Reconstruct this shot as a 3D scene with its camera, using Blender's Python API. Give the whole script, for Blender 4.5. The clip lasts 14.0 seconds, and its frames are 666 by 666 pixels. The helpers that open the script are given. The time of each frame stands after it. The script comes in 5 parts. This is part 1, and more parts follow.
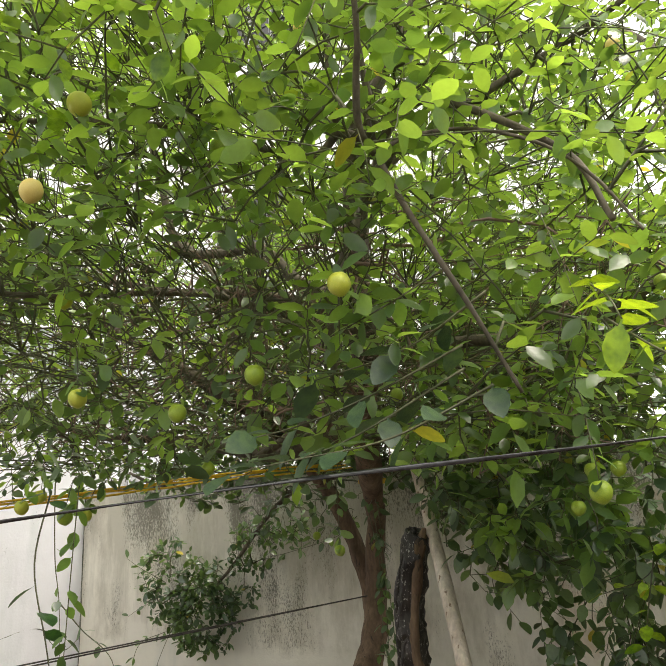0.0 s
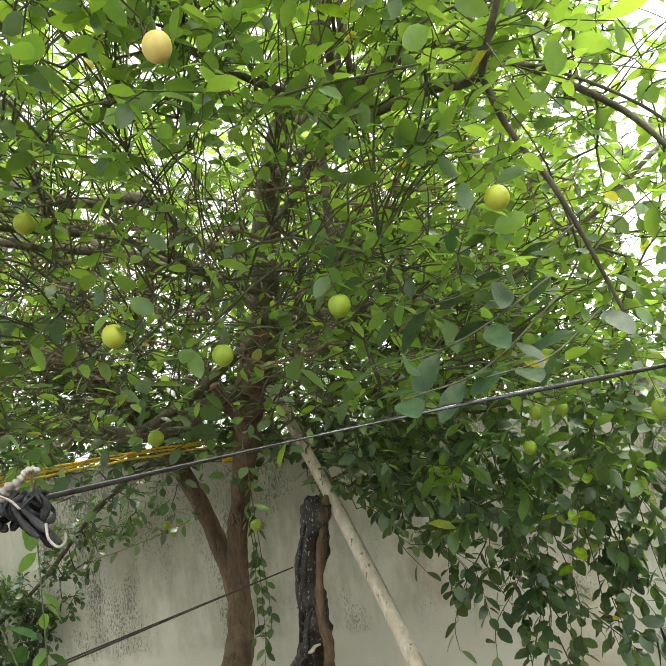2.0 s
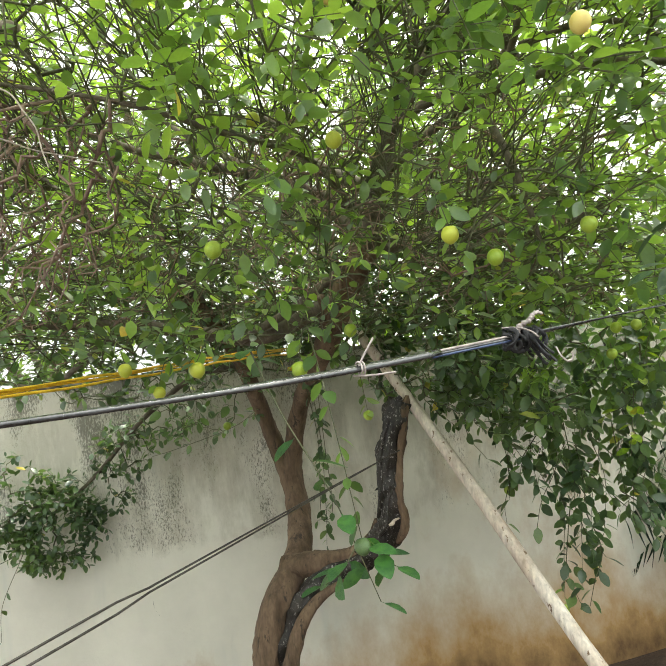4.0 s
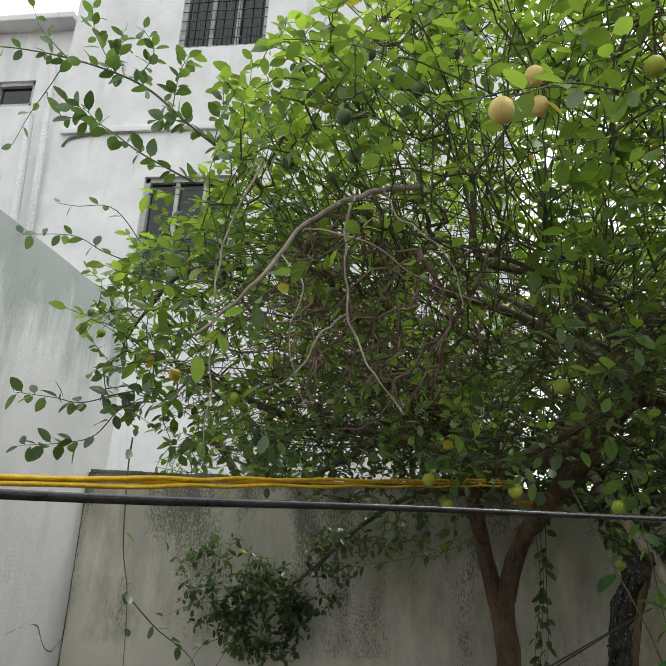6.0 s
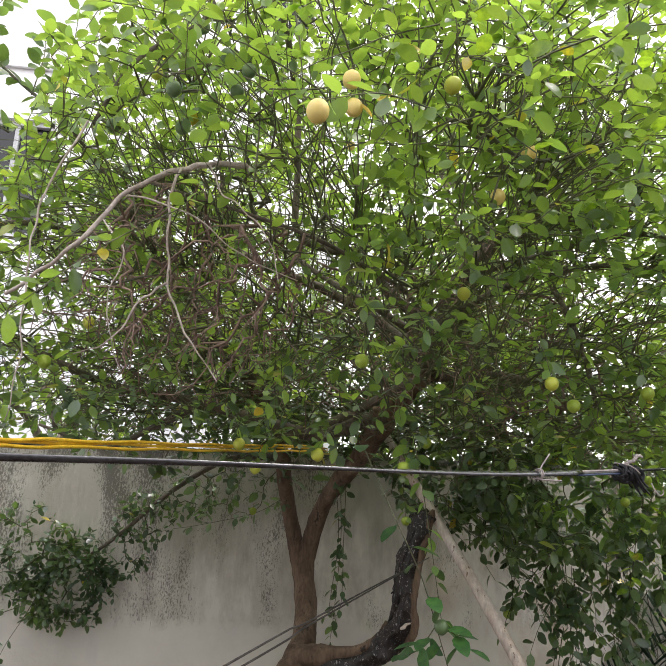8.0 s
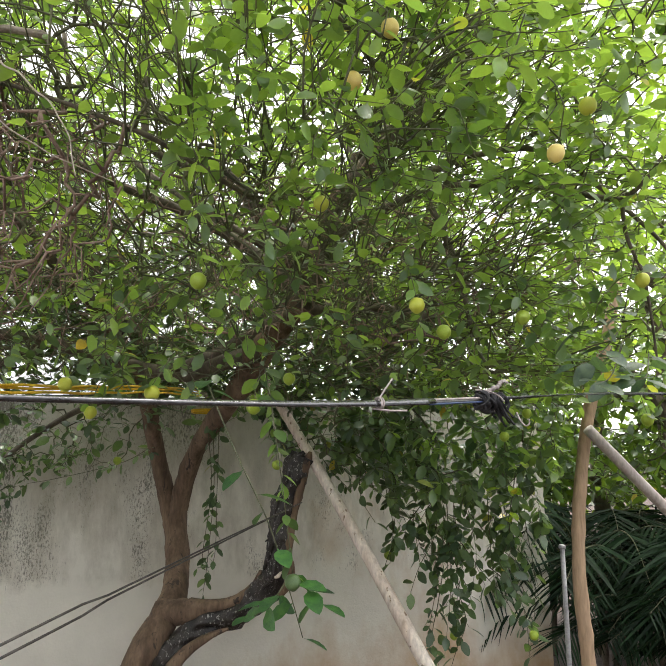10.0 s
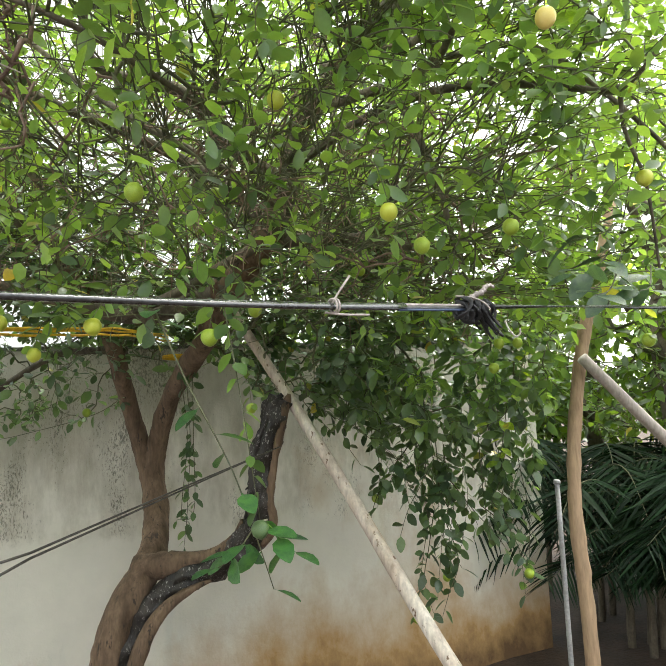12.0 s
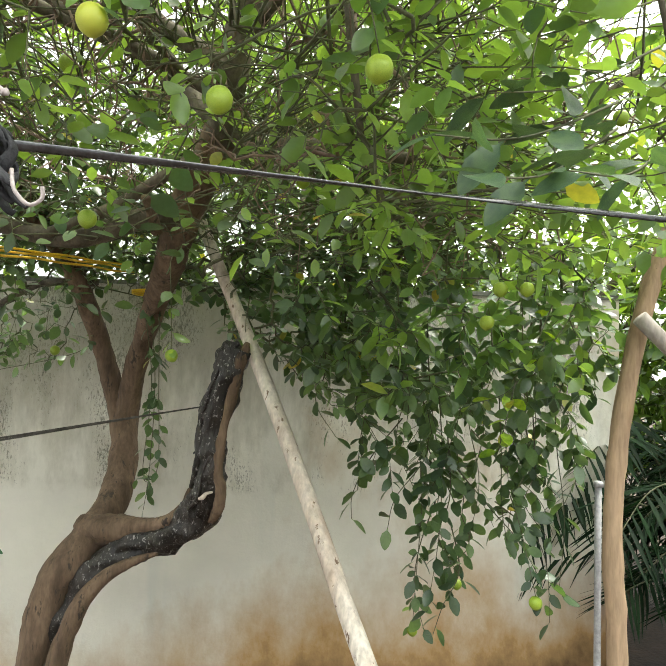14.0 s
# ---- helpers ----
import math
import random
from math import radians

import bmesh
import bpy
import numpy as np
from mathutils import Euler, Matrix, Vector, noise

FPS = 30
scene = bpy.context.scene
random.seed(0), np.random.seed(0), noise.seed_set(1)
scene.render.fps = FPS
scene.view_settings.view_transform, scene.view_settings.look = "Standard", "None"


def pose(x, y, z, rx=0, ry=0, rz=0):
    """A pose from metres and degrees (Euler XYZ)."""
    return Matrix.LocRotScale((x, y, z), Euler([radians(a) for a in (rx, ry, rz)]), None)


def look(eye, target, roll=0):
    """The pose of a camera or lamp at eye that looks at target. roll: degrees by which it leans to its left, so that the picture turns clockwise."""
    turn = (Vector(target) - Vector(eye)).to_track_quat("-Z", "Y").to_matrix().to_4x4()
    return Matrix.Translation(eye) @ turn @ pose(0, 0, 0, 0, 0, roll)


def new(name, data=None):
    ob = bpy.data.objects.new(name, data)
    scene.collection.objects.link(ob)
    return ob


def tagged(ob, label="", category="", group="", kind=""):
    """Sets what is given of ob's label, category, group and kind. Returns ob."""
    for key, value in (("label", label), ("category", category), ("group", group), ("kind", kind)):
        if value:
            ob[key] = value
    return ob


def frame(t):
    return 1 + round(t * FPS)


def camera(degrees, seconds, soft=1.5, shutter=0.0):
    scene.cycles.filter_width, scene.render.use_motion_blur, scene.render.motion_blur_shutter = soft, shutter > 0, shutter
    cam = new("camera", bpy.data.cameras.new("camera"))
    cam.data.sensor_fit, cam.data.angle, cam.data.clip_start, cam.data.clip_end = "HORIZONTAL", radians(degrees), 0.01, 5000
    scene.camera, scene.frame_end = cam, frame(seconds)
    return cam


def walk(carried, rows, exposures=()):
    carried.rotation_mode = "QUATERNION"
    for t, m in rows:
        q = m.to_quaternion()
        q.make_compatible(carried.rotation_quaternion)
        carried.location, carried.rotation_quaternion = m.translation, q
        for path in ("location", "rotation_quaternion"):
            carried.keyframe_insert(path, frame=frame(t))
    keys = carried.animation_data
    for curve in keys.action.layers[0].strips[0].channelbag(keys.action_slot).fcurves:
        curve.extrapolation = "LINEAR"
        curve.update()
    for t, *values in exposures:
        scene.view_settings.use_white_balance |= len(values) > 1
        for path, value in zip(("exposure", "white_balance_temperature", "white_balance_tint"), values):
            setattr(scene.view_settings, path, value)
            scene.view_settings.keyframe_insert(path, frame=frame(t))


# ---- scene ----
from mathutils.kdtree import KDTree

cam = camera(52.5, 14.0, 1.0)
PATH = [
    (0, (-1.14, -0.211, 1.869), (-2.132, 1.447, 2.386), -2.9),
    (0.5, (-1.262, -0.229, 1.836), (-2.23, 1.464, 2.279), -1.8),
    (1, (-1.456, -0.194, 1.836), (-2.19, 1.611, 2.284), -7.3),
    (1.5, (-1.703, -0.247, 1.826), (-2.354, 1.586, 2.293), -6.3),
    (2, (-1.955, -0.346, 1.834), (-2.167, 1.596, 2.263), -8.9),
    (2.2, (-2.065, -0.413, 1.857), (-2.129, 1.549, 2.24), -11.7),
    (4.3, (-3.065, -0.88, 1.778), (-2.892, 1.101, 1.989), -5.1),
    (4.5, (-3.181, -0.953, 1.781), (-3.035, 1.025, 2.037), -1.7),
    (5, (-3.366, -1.079, 1.777), (-3.487, 0.869, 2.203), 1.5),
    (5.5, (-3.4, -1.077, 1.776), (-3.682, 0.823, 2.332), 1.9),
    (6, (-3.481, -1.082, 1.752), (-3.782, 0.806, 2.341), 3.4),
    (6.5, (-3.563, -1.159, 1.723), (-3.805, 0.756, 2.245), 3.3),
    (7, (-3.54, -1.199, 1.707), (-3.682, 0.738, 2.186), 3.9),
    (7.5, (-3.489, -1.195, 1.719), (-3.409, 0.745, 2.201), 3.5),
    (8, (-3.46, -1.198, 1.725), (-3.237, 0.718, 2.253), 2.1),
    (8.5, (-3.434, -1.179, 1.716), (-3.081, 0.716, 2.246), 2.0),
    (9, (-3.35, -1.066, 1.742), (-2.87, 0.81, 2.253), -0.6),
    (9.2, (-3.309, -1.026, 1.739), (-2.786, 0.849, 2.198), -0.5),
    (11.3, (-3.164, -0.746, 1.717), (-2.721, 1.178, 2.037), -0.2),
    (11.5, (-3.158, -0.73, 1.71), (-2.662, 1.186, 1.996), -1.2),
    (12, (-3.076, -0.668, 1.68), (-2.55, 1.247, 1.919), -2.6),
    (12.5, (-2.871, -0.546, 1.69), (-2.47, 1.393, 1.976), -4.0),
    (13, (-2.595, -0.429, 1.672), (-2.3, 1.539, 1.864), -8.0),
    (13.2, (-2.522, -0.41, 1.664), (-2.339, 1.577, 1.803), -10.3),
    (13.5, (-2.433, -0.325, 1.672), (-2.259, 1.665, 1.753), -6.0),
    (14, (-2.191, -0.09, 1.683), (-2.106, 1.905, 1.797), 1.6),
]
EXPOSURES = [
    (0, 1.05, 7000, 11), (1, 1.2, 6900, 9), (1.5, 1.5, 6800, 6), (2, 1.56, 6750, 2), (4.5, 1.7, 6600, 5), (5, 1.54, 6500, 7),
    (5.5, 0.53, 6500, 8), (6, 0.0, 6500, 7), (6.5, -0.03, 6500, 7), (7, 0.12, 6500, 7), (7.5, 0.45, 6500, 11), (8, 0.94, 6450, 18),
    (9, 1.25, 6450, 18), (11.5, 1.46, 6500, 6), (12.5, 1.72, 6500, 7), (13, 1.66, 6550, 6), (13.5, 1.72, 6550, 4), (14, 1.88, 6600, 6),
]
walk(cam, [(t, look(eye, target, roll)) for t, eye, target, roll in PATH], EXPOSURES)

# ---- sky and light ----
world = bpy.data.worlds.new("overcast_sky")
scene.world = world
world.use_nodes = True
wn, wl = world.node_tree.nodes, world.node_tree.links
sky = wn.new("ShaderNodeTexSky")
sky.sky_type, sky.sun_disc = "NISHITA", False
sky.sun_elevation, sky.sun_rotation = radians(66), radians(72)
sky.air_density, sky.dust_density, sky.ozone_density = 1.0, 4.0, 1.0
haze = wn.new("ShaderNodeMix")
haze.data_type = "RGBA"
haze.inputs[0].default_value = 0.72
haze.inputs[7].default_value = (12.0, 12.0, 11.6, 1)
wl.new(sky.outputs[0], haze.inputs[6])
wl.new(haze.outputs[2], wn["Background"].inputs[0])
wn["Background"].inputs[1].default_value = 0.15
sun = bpy.data.lights.new("sun", "SUN")
sun.energy, sun.angle, sun.color = 1.5, radians(20), (1.0, 0.96, 0.9)
new("sun", sun).matrix_world = look((5, 1.6, 12), (0, 0, 0))

# ---- materials ----
def mat(name):
    m = bpy.data.materials.new(name)
    m.use_nodes = True
    t = m.node_tree
    return m, t.nodes, t.links, t.nodes["Principled BSDF"]

def ramp(nodes, stops):
    r = nodes.new("ShaderNodeValToRGB")
    e = r.color_ramp.elements
    while len(e) < len(stops):
        e.new(0.5)
    for k, (p, c) in zip(e, stops):
        k.position, k.color = p, (c if len(c) == 4 else (*c, 1))
    return r

def noise_tex(nodes, links, scale, detail=4, rough=0.6, coord=None, stretch=(1, 1, 1)):
    n = nodes.new("ShaderNodeTexNoise")
    n.inputs["Scale"].default_value = scale
    n.inputs["Detail"].default_value = detail
    n.inputs["Roughness"].default_value = rough
    if coord is None:
        coord = nodes.new("ShaderNodeTexCoord").outputs["Object"]
    mp = nodes.new("ShaderNodeMapping")
    mp.inputs["Scale"].default_value = stretch
    links.new(coord, mp.inputs[0])
    links.new(mp.outputs[0], n.inputs["Vector"])
    return n

def mix(nodes, links, fac, a, b, mode="MIX"):
    m = nodes.new("ShaderNodeMix")
    m.data_type, m.blend_type = "RGBA", mode
    for sock, v in ((m.inputs[0], fac), (m.inputs[6], a), (m.inputs[7], b)):
        if hasattr(v, "is_linked"):
            links.new(v, sock)
        elif isinstance(v, (int, float)):
            sock.default_value = v
        else:
            sock.default_value = (*v, 1)
    return m.outputs[2]

def bump(nodes, links, height, strength, dist, bsdf):
    b = nodes.new("ShaderNodeBump")
    b.inputs["Strength"].default_value = strength
    b.inputs["Distance"].default_value = dist
    links.new(height, b.inputs["Height"])
    links.new(b.outputs[0], bsdf.inputs["Normal"])

def grain_mat(name, dark, light, scale=8, rough=0.8, stretch=(1, 1, 1), relief=0.004, fine=60, speck=None, coord="Object"):
    """A surface with two scales of variation, relief and, if given, specks of another colour."""
    m, n, l, p = mat(name)
    co = n.new("ShaderNodeTexCoord").outputs[coord]
    a = noise_tex(n, l, scale, 5, 0.6, co, stretch)
    b = noise_tex(n, l, fine, 3, 0.6, co, stretch)
    r = ramp(n, [(0.32, dark), (0.68, light)])
    l.new(a.outputs[0], r.inputs[0])
    r2 = ramp(n, [(0.3, (0.72, 0.72, 0.72)), (0.7, (1.15, 1.15, 1.15))])
    l.new(b.outputs[0], r2.inputs[0])
    c = mix(n, l, 1.0, r.outputs[0], r2.outputs[0], "MULTIPLY")
    if speck:
        s = noise_tex(n, l, speck[1], 4, 0.7, co, speck[3])
        sr = ramp(n, [(speck[2], (0, 0, 0)), (speck[2] + 0.05, (1, 1, 1))])
        l.new(s.outputs[0], sr.inputs[0])
        c = mix(n, l, sr.outputs[0], c, speck[0])
    l.new(c, p.inputs["Base Color"])
    p.inputs["Roughness"].default_value = rough
    bump(n, l, b.outputs[0], 0.6, relief, p)
    return m

def leaf_mat(name, dark, light, glow, single=False, gloss=0.3, yellow=0.985, thin=0.45, shine=0.9):
    """A thin leaf: a glossy face through which light from behind comes yellow-green; most leaves are old and dull, some young."""
    m, n, l, p = mat(name)
    rnd = n.new("ShaderNodeObjectInfo").outputs["Random"] if single else n.new("ShaderNodeNewGeometry").outputs["Random Per Island"]
    yel = (0.55, 0.42, 0.03)
    mid = tuple(a * 0.55 + b * 0.45 for a, b in zip(dark, light))
    r = ramp(n, [(0.0, dark), (0.55, mid), (0.9, light), (yellow - 0.01, light), (yellow + 0.004, yel)])
    l.new(rnd, r.inputs[0])
    co = n.new("ShaderNodeTexCoord").outputs["Object"]
    v = noise_tex(n, l, 90, 3, 0.6, co)
    vr = ramp(n, [(0.3, (0.75, 0.75, 0.75)), (0.7, (1.2, 1.2, 1.2))])
    l.new(v.outputs[0], vr.inputs[0])
    c = mix(n, l, 1.0, r.outputs[0], vr.outputs[0], "MULTIPLY")
    # older and younger flushes of leaves, branch by branch
    fl = noise_tex(n, l, 3.2, 2, 0.6, co)
    fr = ramp(n, [(0.36, (0.6, 0.68, 0.85)), (0.62, (1.35, 1.25, 1.1))])
    l.new(fl.outputs[0], fr.inputs[0])
    c = mix(n, l, 1.0, c, fr.outputs[0], "MULTIPLY")
    l.new(c, p.inputs["Base Color"])
    p.inputs["Roughness"].default_value = gloss
    p.inputs["Specular IOR Level"].default_value = shine
    bump(n, l, v.outputs[0], 0.35, 0.002, p)
    tr = n.new("ShaderNodeBsdfTranslucent")
    gr = ramp(n, [(0.0, tuple(g * 0.5 for g in glow)), (0.5, tuple(g * 0.8 for g in glow)), (0.85, tuple(min(1, g * 1.2) for g in glow)), (yellow, glow), (yellow + 0.01, (0.75, 0.6, 0.05))])
    l.new(rnd, gr.inputs[0])
    gc = mix(n, l, 0.7, gr.outputs[0], fr.outputs[0], "MULTIPLY")
    l.new(gc, tr.inputs["Color"])
    mx = n.new("ShaderNodeMixShader")
    mx.inputs[0].default_value = thin
    l.new(p.outputs[0], mx.inputs[1])
    l.new(tr.outputs[0], mx.inputs[2])
    l.new(mx.outputs[0], n["Material Output"].inputs[0])
    return m

def fruit_mat(name, a, b, tip):
    m, n, l, p = mat(name)
    co = n.new("ShaderNodeTexCoord").outputs["Object"]
    big = noise_tex(n, l, 18, 3, 0.5, co)
    r = ramp(n, [(0.3, a), (0.7, b)])
    l.new(big.outputs[0], r.inputs[0])
    spots = noise_tex(n, l, 160, 2, 0.6, co)
    sr = ramp(n, [(0.66, (0, 0, 0)), (0.74, (1, 1, 1))])
    l.new(spots.outputs[0], sr.inputs[0])
    l.new(mix(n, l, sr.outputs[0], r.outputs[0], tip), p.inputs["Base Color"])
    p.inputs["Roughness"].default_value = 0.42
    p.inputs["Subsurface Weight"].default_value = 0.15
    p.inputs["Subsurface Radius"].default_value = (0.01, 0.008, 0.002)
    bump(n, l, noise_tex(n, l, 420, 2, 0.5, co).outputs[0], 0.25, 0.001, p)
    return m

def plaster_mat(name, base, streak, mould, mud=None, top=2.15, streaks=0.7, cool=(0.42, 0.47, 0.45), band=None, growth=0.315):
    """Old limewash: blotches, rain streaks with shapes of their own, mould specks and mud splashes."""
    m, n, l, p = mat(name)
    co = n.new("ShaderNodeTexCoord").outputs["Object"]
    blot = noise_tex(n, l, 1.7, 5, 0.62, co)
    r = ramp(n, [(0.3, tuple(c * 0.82 for c in base)), (0.7, base)])
    l.new(blot.outputs[0], r.inputs[0])
    c = r.outputs[0]
    st = noise_tex(n, l, 1.0, 8, 0.72, co, (5.0, 5.0, 0.9))
    reach = noise_tex(n, l, 1.3, 4, 0.6, co, (1, 1, 1.4))
    sep = n.new("ShaderNodeSeparateXYZ")
    l.new(co, sep.inputs[0])
    up = n.new("ShaderNodeMapRange")
    up.inputs["From Min"].default_value, up.inputs["From Max"].default_value = top - 1.35, top
    up.inputs["To Min"].default_value, up.inputs["To Max"].default_value = -0.24, 0.42
    l.new(sep.outputs[2], up.inputs["Value"])
    add = n.new("ShaderNodeMath")
    l.new(up.outputs[0], add.inputs[0])
    l.new(st.outputs[0], add.inputs[1])
    add2 = n.new("ShaderNodeMath")
    add2.operation = "MULTIPLY_ADD"
    l.new(reach.outputs[0], add2.inputs[0])
    add2.inputs[1].default_value = 0.55
    l.new(add.outputs[0], add2.inputs[2])
    sr = ramp(n, [(0.74, (0, 0, 0)), (1.06, (streaks, streaks, streaks))])
    l.new(add2.outputs[0], sr.inputs[0])
    c = mix(n, l, sr.outputs[0], c, streak)
    damp = noise_tex(n, l, 1.0, 4, 0.6, co, (3.2, 3.2, 0.4))
    dr = ramp(n, [(0.56, (0, 0, 0)), (0.76, (0.4, 0.4, 0.4))])
    l.new(damp.outputs[0], dr.inputs[0])
    c = mix(n, l, dr.outputs[0], c, cool)
    sp = noise_tex(n, l, 80, 6, 0.8, co, (1.2, 1.2, 0.5))
    patch = noise_tex(n, l, 1.0, 3, 0.6, co, (2.8, 2.8, 1.1))
    mul = n.new("ShaderNodeMath")
    mul.operation = "MULTIPLY"
    l.new(sp.outputs[0], mul.inputs[0])
    l.new(patch.outputs[0], mul.inputs[1])
    hi = n.new("ShaderNodeMath")
    hi.operation = "MULTIPLY_ADD"
    l.new(up.outputs[0], hi.inputs[0])
    hi.inputs[1].default_value = 0.14
    l.new(mul.outputs[0], hi.inputs[2])
    mr = ramp(n, [(growth, (0, 0, 0)), (growth + 0.06, (0.7, 0.7, 0.7))])
    l.new(hi.outputs[0], mr.inputs[0])
    spots = mr.outputs[0]
    if band is not None:
        # the paint below the band was renewed: growth and a thin brown film end at its ragged edge
        rag = noise_tex(n, l, 7, 5, 0.65, co)
        lim = n.new("ShaderNodeMath")
        lim.operation = "MULTIPLY_ADD"
        l.new(rag.outputs[0], lim.inputs[0])
        lim.inputs[1].default_value = 0.22
        l.new(sep.outputs[2], lim.inputs[2])
        br = ramp(n, [(0.0, (0, 0, 0)), (0.5, (0, 0, 0)), (0.56, (1, 1, 1))])
        scl = n.new("ShaderNodeMapRange")
        scl.inputs["From Min"].default_value, scl.inputs["From Max"].default_value = band + 0.11 - 0.5, band + 0.11 + 0.5
        l.new(lim.outputs[0], scl.inputs["Value"])
        l.new(scl.outputs[0], br.inputs[0])
        film = noise_tex(n, l, 1.0, 7, 0.7, co, (4.5, 4.5, 1.7))
        fr = ramp(n, [(0.46, (0, 0, 0)), (0.7, (0.62, 0.62, 0.62))])
        l.new(film.outputs[0], fr.inputs[0])
        c = mix(n, l, mix(n, l, 1.0, fr.outputs[0], br.outputs[0], "MULTIPLY"), c, (0.30, 0.265, 0.19))
        spots = mix(n, l, 1.0, spots, br.outputs[0], "MULTIPLY")
    c = mix(n, l, spots, c, mould)
    if mud:
        lo = n.new("ShaderNodeMapRange")
        lo.inputs["From Min"].default_value, lo.inputs["From Max"].default_value = 0.0, 0.75
        lo.inputs["To Min"].default_value, lo.inputs["To Max"].default_value = 0.62, -0.05
        l.new(sep.outputs[2], lo.inputs["Value"])
        spl = noise_tex(n, l, 1.0, 6, 0.7, co, (2.6, 2.6, 1.6))
        side = n.new("ShaderNodeMapRange")
        side.inputs["From Min"].default_value, side.inputs["From Max"].default_value = -3.4, -2.0
        side.inputs["To Min"].default_value, side.inputs["To Max"].default_value = -0.45, 0.0
        l.new(sep.outputs[0], side.inputs["Value"])
        a1 = n.new("ShaderNodeMath")
        l.new(lo.outputs[0], a1.inputs[0])
        l.new(spl.outputs[0], a1.inputs[1])
        a2 = n.new("ShaderNodeMath")
        l.new(a1.outputs[0], a2.inputs[0])
        l.new(side.outputs[0], a2.inputs[1])
        mdr = ramp(n, [(0.46, (0, 0, 0)), (0.98, (0.92, 0.92, 0.92))])
        l.new(a2.outputs[0], mdr.inputs[0])
        c = mix(n, l, mdr.outputs[0], c, mud)
        # a wet brown tide line along the foot
        half = n.new("ShaderNodeMath")
        half.operation = "MULTIPLY"
        half.inputs[1].default_value = 0.5
        l.new(a2.outputs[0], half.inputs[0])
        wet = ramp(n, [(0.48, (0, 0, 0)), (0.6, (0.9, 0.9, 0.9))])
        l.new(half.outputs[0], wet.inputs[0])
        c = mix(n, l, wet.outputs[0], c, (0.11, 0.062, 0.03))
    l.new(c, p.inputs["Base Color"])
    p.inputs["Roughness"].default_value = 0.85
    bump(n, l, noise_tex(n, l, 45, 5, 0.7, co).outputs[0], 0.5, 0.006, p)
    return m

M_WALL = plaster_mat("old_limewash", (0.80, 0.765, 0.67), (0.15, 0.14, 0.085), (0.045, 0.045, 0.03), (0.40, 0.225, 0.065), streaks=0.42, band=0.98, growth=0.302)
M_TALL = plaster_mat("white_wall_paint", (0.78, 0.79, 0.83), (0.34, 0.39, 0.38), (0.30, 0.31, 0.30), top=3.6, streaks=0.85)
M_HOUSE = plaster_mat("house_paint", (0.90, 0.91, 0.93), (0.70, 0.72, 0.73), (0.55, 0.55, 0.55), top=11.0, streaks=0.3)
M_MOSS = grain_mat("weathered_coping", (0.05, 0.055, 0.04), (0.24, 0.24, 0.20), 5, 0.9, relief=0.008)
M_SOIL = grain_mat("bare_soil", (0.03, 0.02, 0.013), (0.08, 0.05, 0.033), 3, 0.95, relief=0.02, fine=40)
M_BARK = grain_mat("brown_bark", (0.07, 0.043, 0.026), (0.22, 0.148, 0.095), 11, 0.88, (1, 1, 0.25), 0.012, 75, ((0.045, 0.032, 0.024), 20, 0.6, (1.4, 1.4, 0.3)))
M_BLACK = grain_mat("black_rotten_bark", (0.006, 0.006, 0.005), (0.045, 0.036, 0.03), 14, 0.5, (1, 1, 0.4), 0.015, 60, ((0.3, 0.29, 0.27), 85, 0.59, (1, 1, 0.6)))
M_LIMB = grain_mat("grey_brown_bark", (0.06, 0.05, 0.035), (0.17, 0.14, 0.10), 12, 0.85, (1, 1, 0.5), 0.004, 90)
M_TWIG = grain_mat("green_brown_twig", (0.05, 0.055, 0.028), (0.16, 0.16, 0.085), 5, 0.75, relief=0.001, fine=120)
M_DEAD = grain_mat("dead_twig", (0.15, 0.095, 0.075), (0.34, 0.24, 0.19), 6, 0.9, relief=0.002, fine=120)
M_DRYWOOD = grain_mat("pale_dry_branch", (0.26, 0.21, 0.17), (0.55, 0.48, 0.42), 9, 0.9, relief=0.003, fine=110)
M_PALE = grain_mat("peeled_pole_wood", (0.46, 0.36, 0.28), (0.76, 0.69, 0.6), 7, 0.75, (1, 1, 0.3), 0.004, 60, ((0.16, 0.10, 0.06), 34, 0.61, (1, 1, 0.4)))
M_POST = grain_mat("brown_post_wood", (0.25, 0.16, 0.095), (0.43, 0.30, 0.19), 6, 0.8, (1, 1, 0.15), 0.005, 70, ((0.07, 0.04, 0.03), 14, 0.68, (1, 1, 0.7)))
M_GREYWOOD = grain_mat("grey_pole_wood", (0.30, 0.26, 0.23), (0.48, 0.43, 0.39), 5, 0.8, (1, 1, 0.3), 0.003, 60)
M_PIPE = grain_mat("grey_steel_pipe", (0.32, 0.32, 0.33), (0.46, 0.46, 0.47), 9, 0.5, relief=0.001, fine=80)
M_CABLE = grain_mat("black_rubber_cable", (0.018, 0.018, 0.02), (0.06, 0.06, 0.064), 20, 0.13, relief=0.002, fine=150)
cable_coat = M_CABLE.node_tree.nodes["Principled BSDF"].inputs
cable_coat["Coat Weight"].default_value, cable_coat["Coat Roughness"].default_value = 0.6, 0.12
M_RAG = grain_mat("black_rag", (0.008, 0.008, 0.009), (0.04, 0.04, 0.045), 30, 0.8, relief=0.002, fine=300)
M_CORE = grain_mat("pale_wire_core", (0.2, 0.17, 0.16), (0.5, 0.43, 0.41), 30, 0.6, relief=0.001, fine=200)
M_BLUE = grain_mat("blue_wire", (0.02, 0.03, 0.08), (0.04, 0.07, 0.16), 30, 0.4, relief=0.001, fine=200)
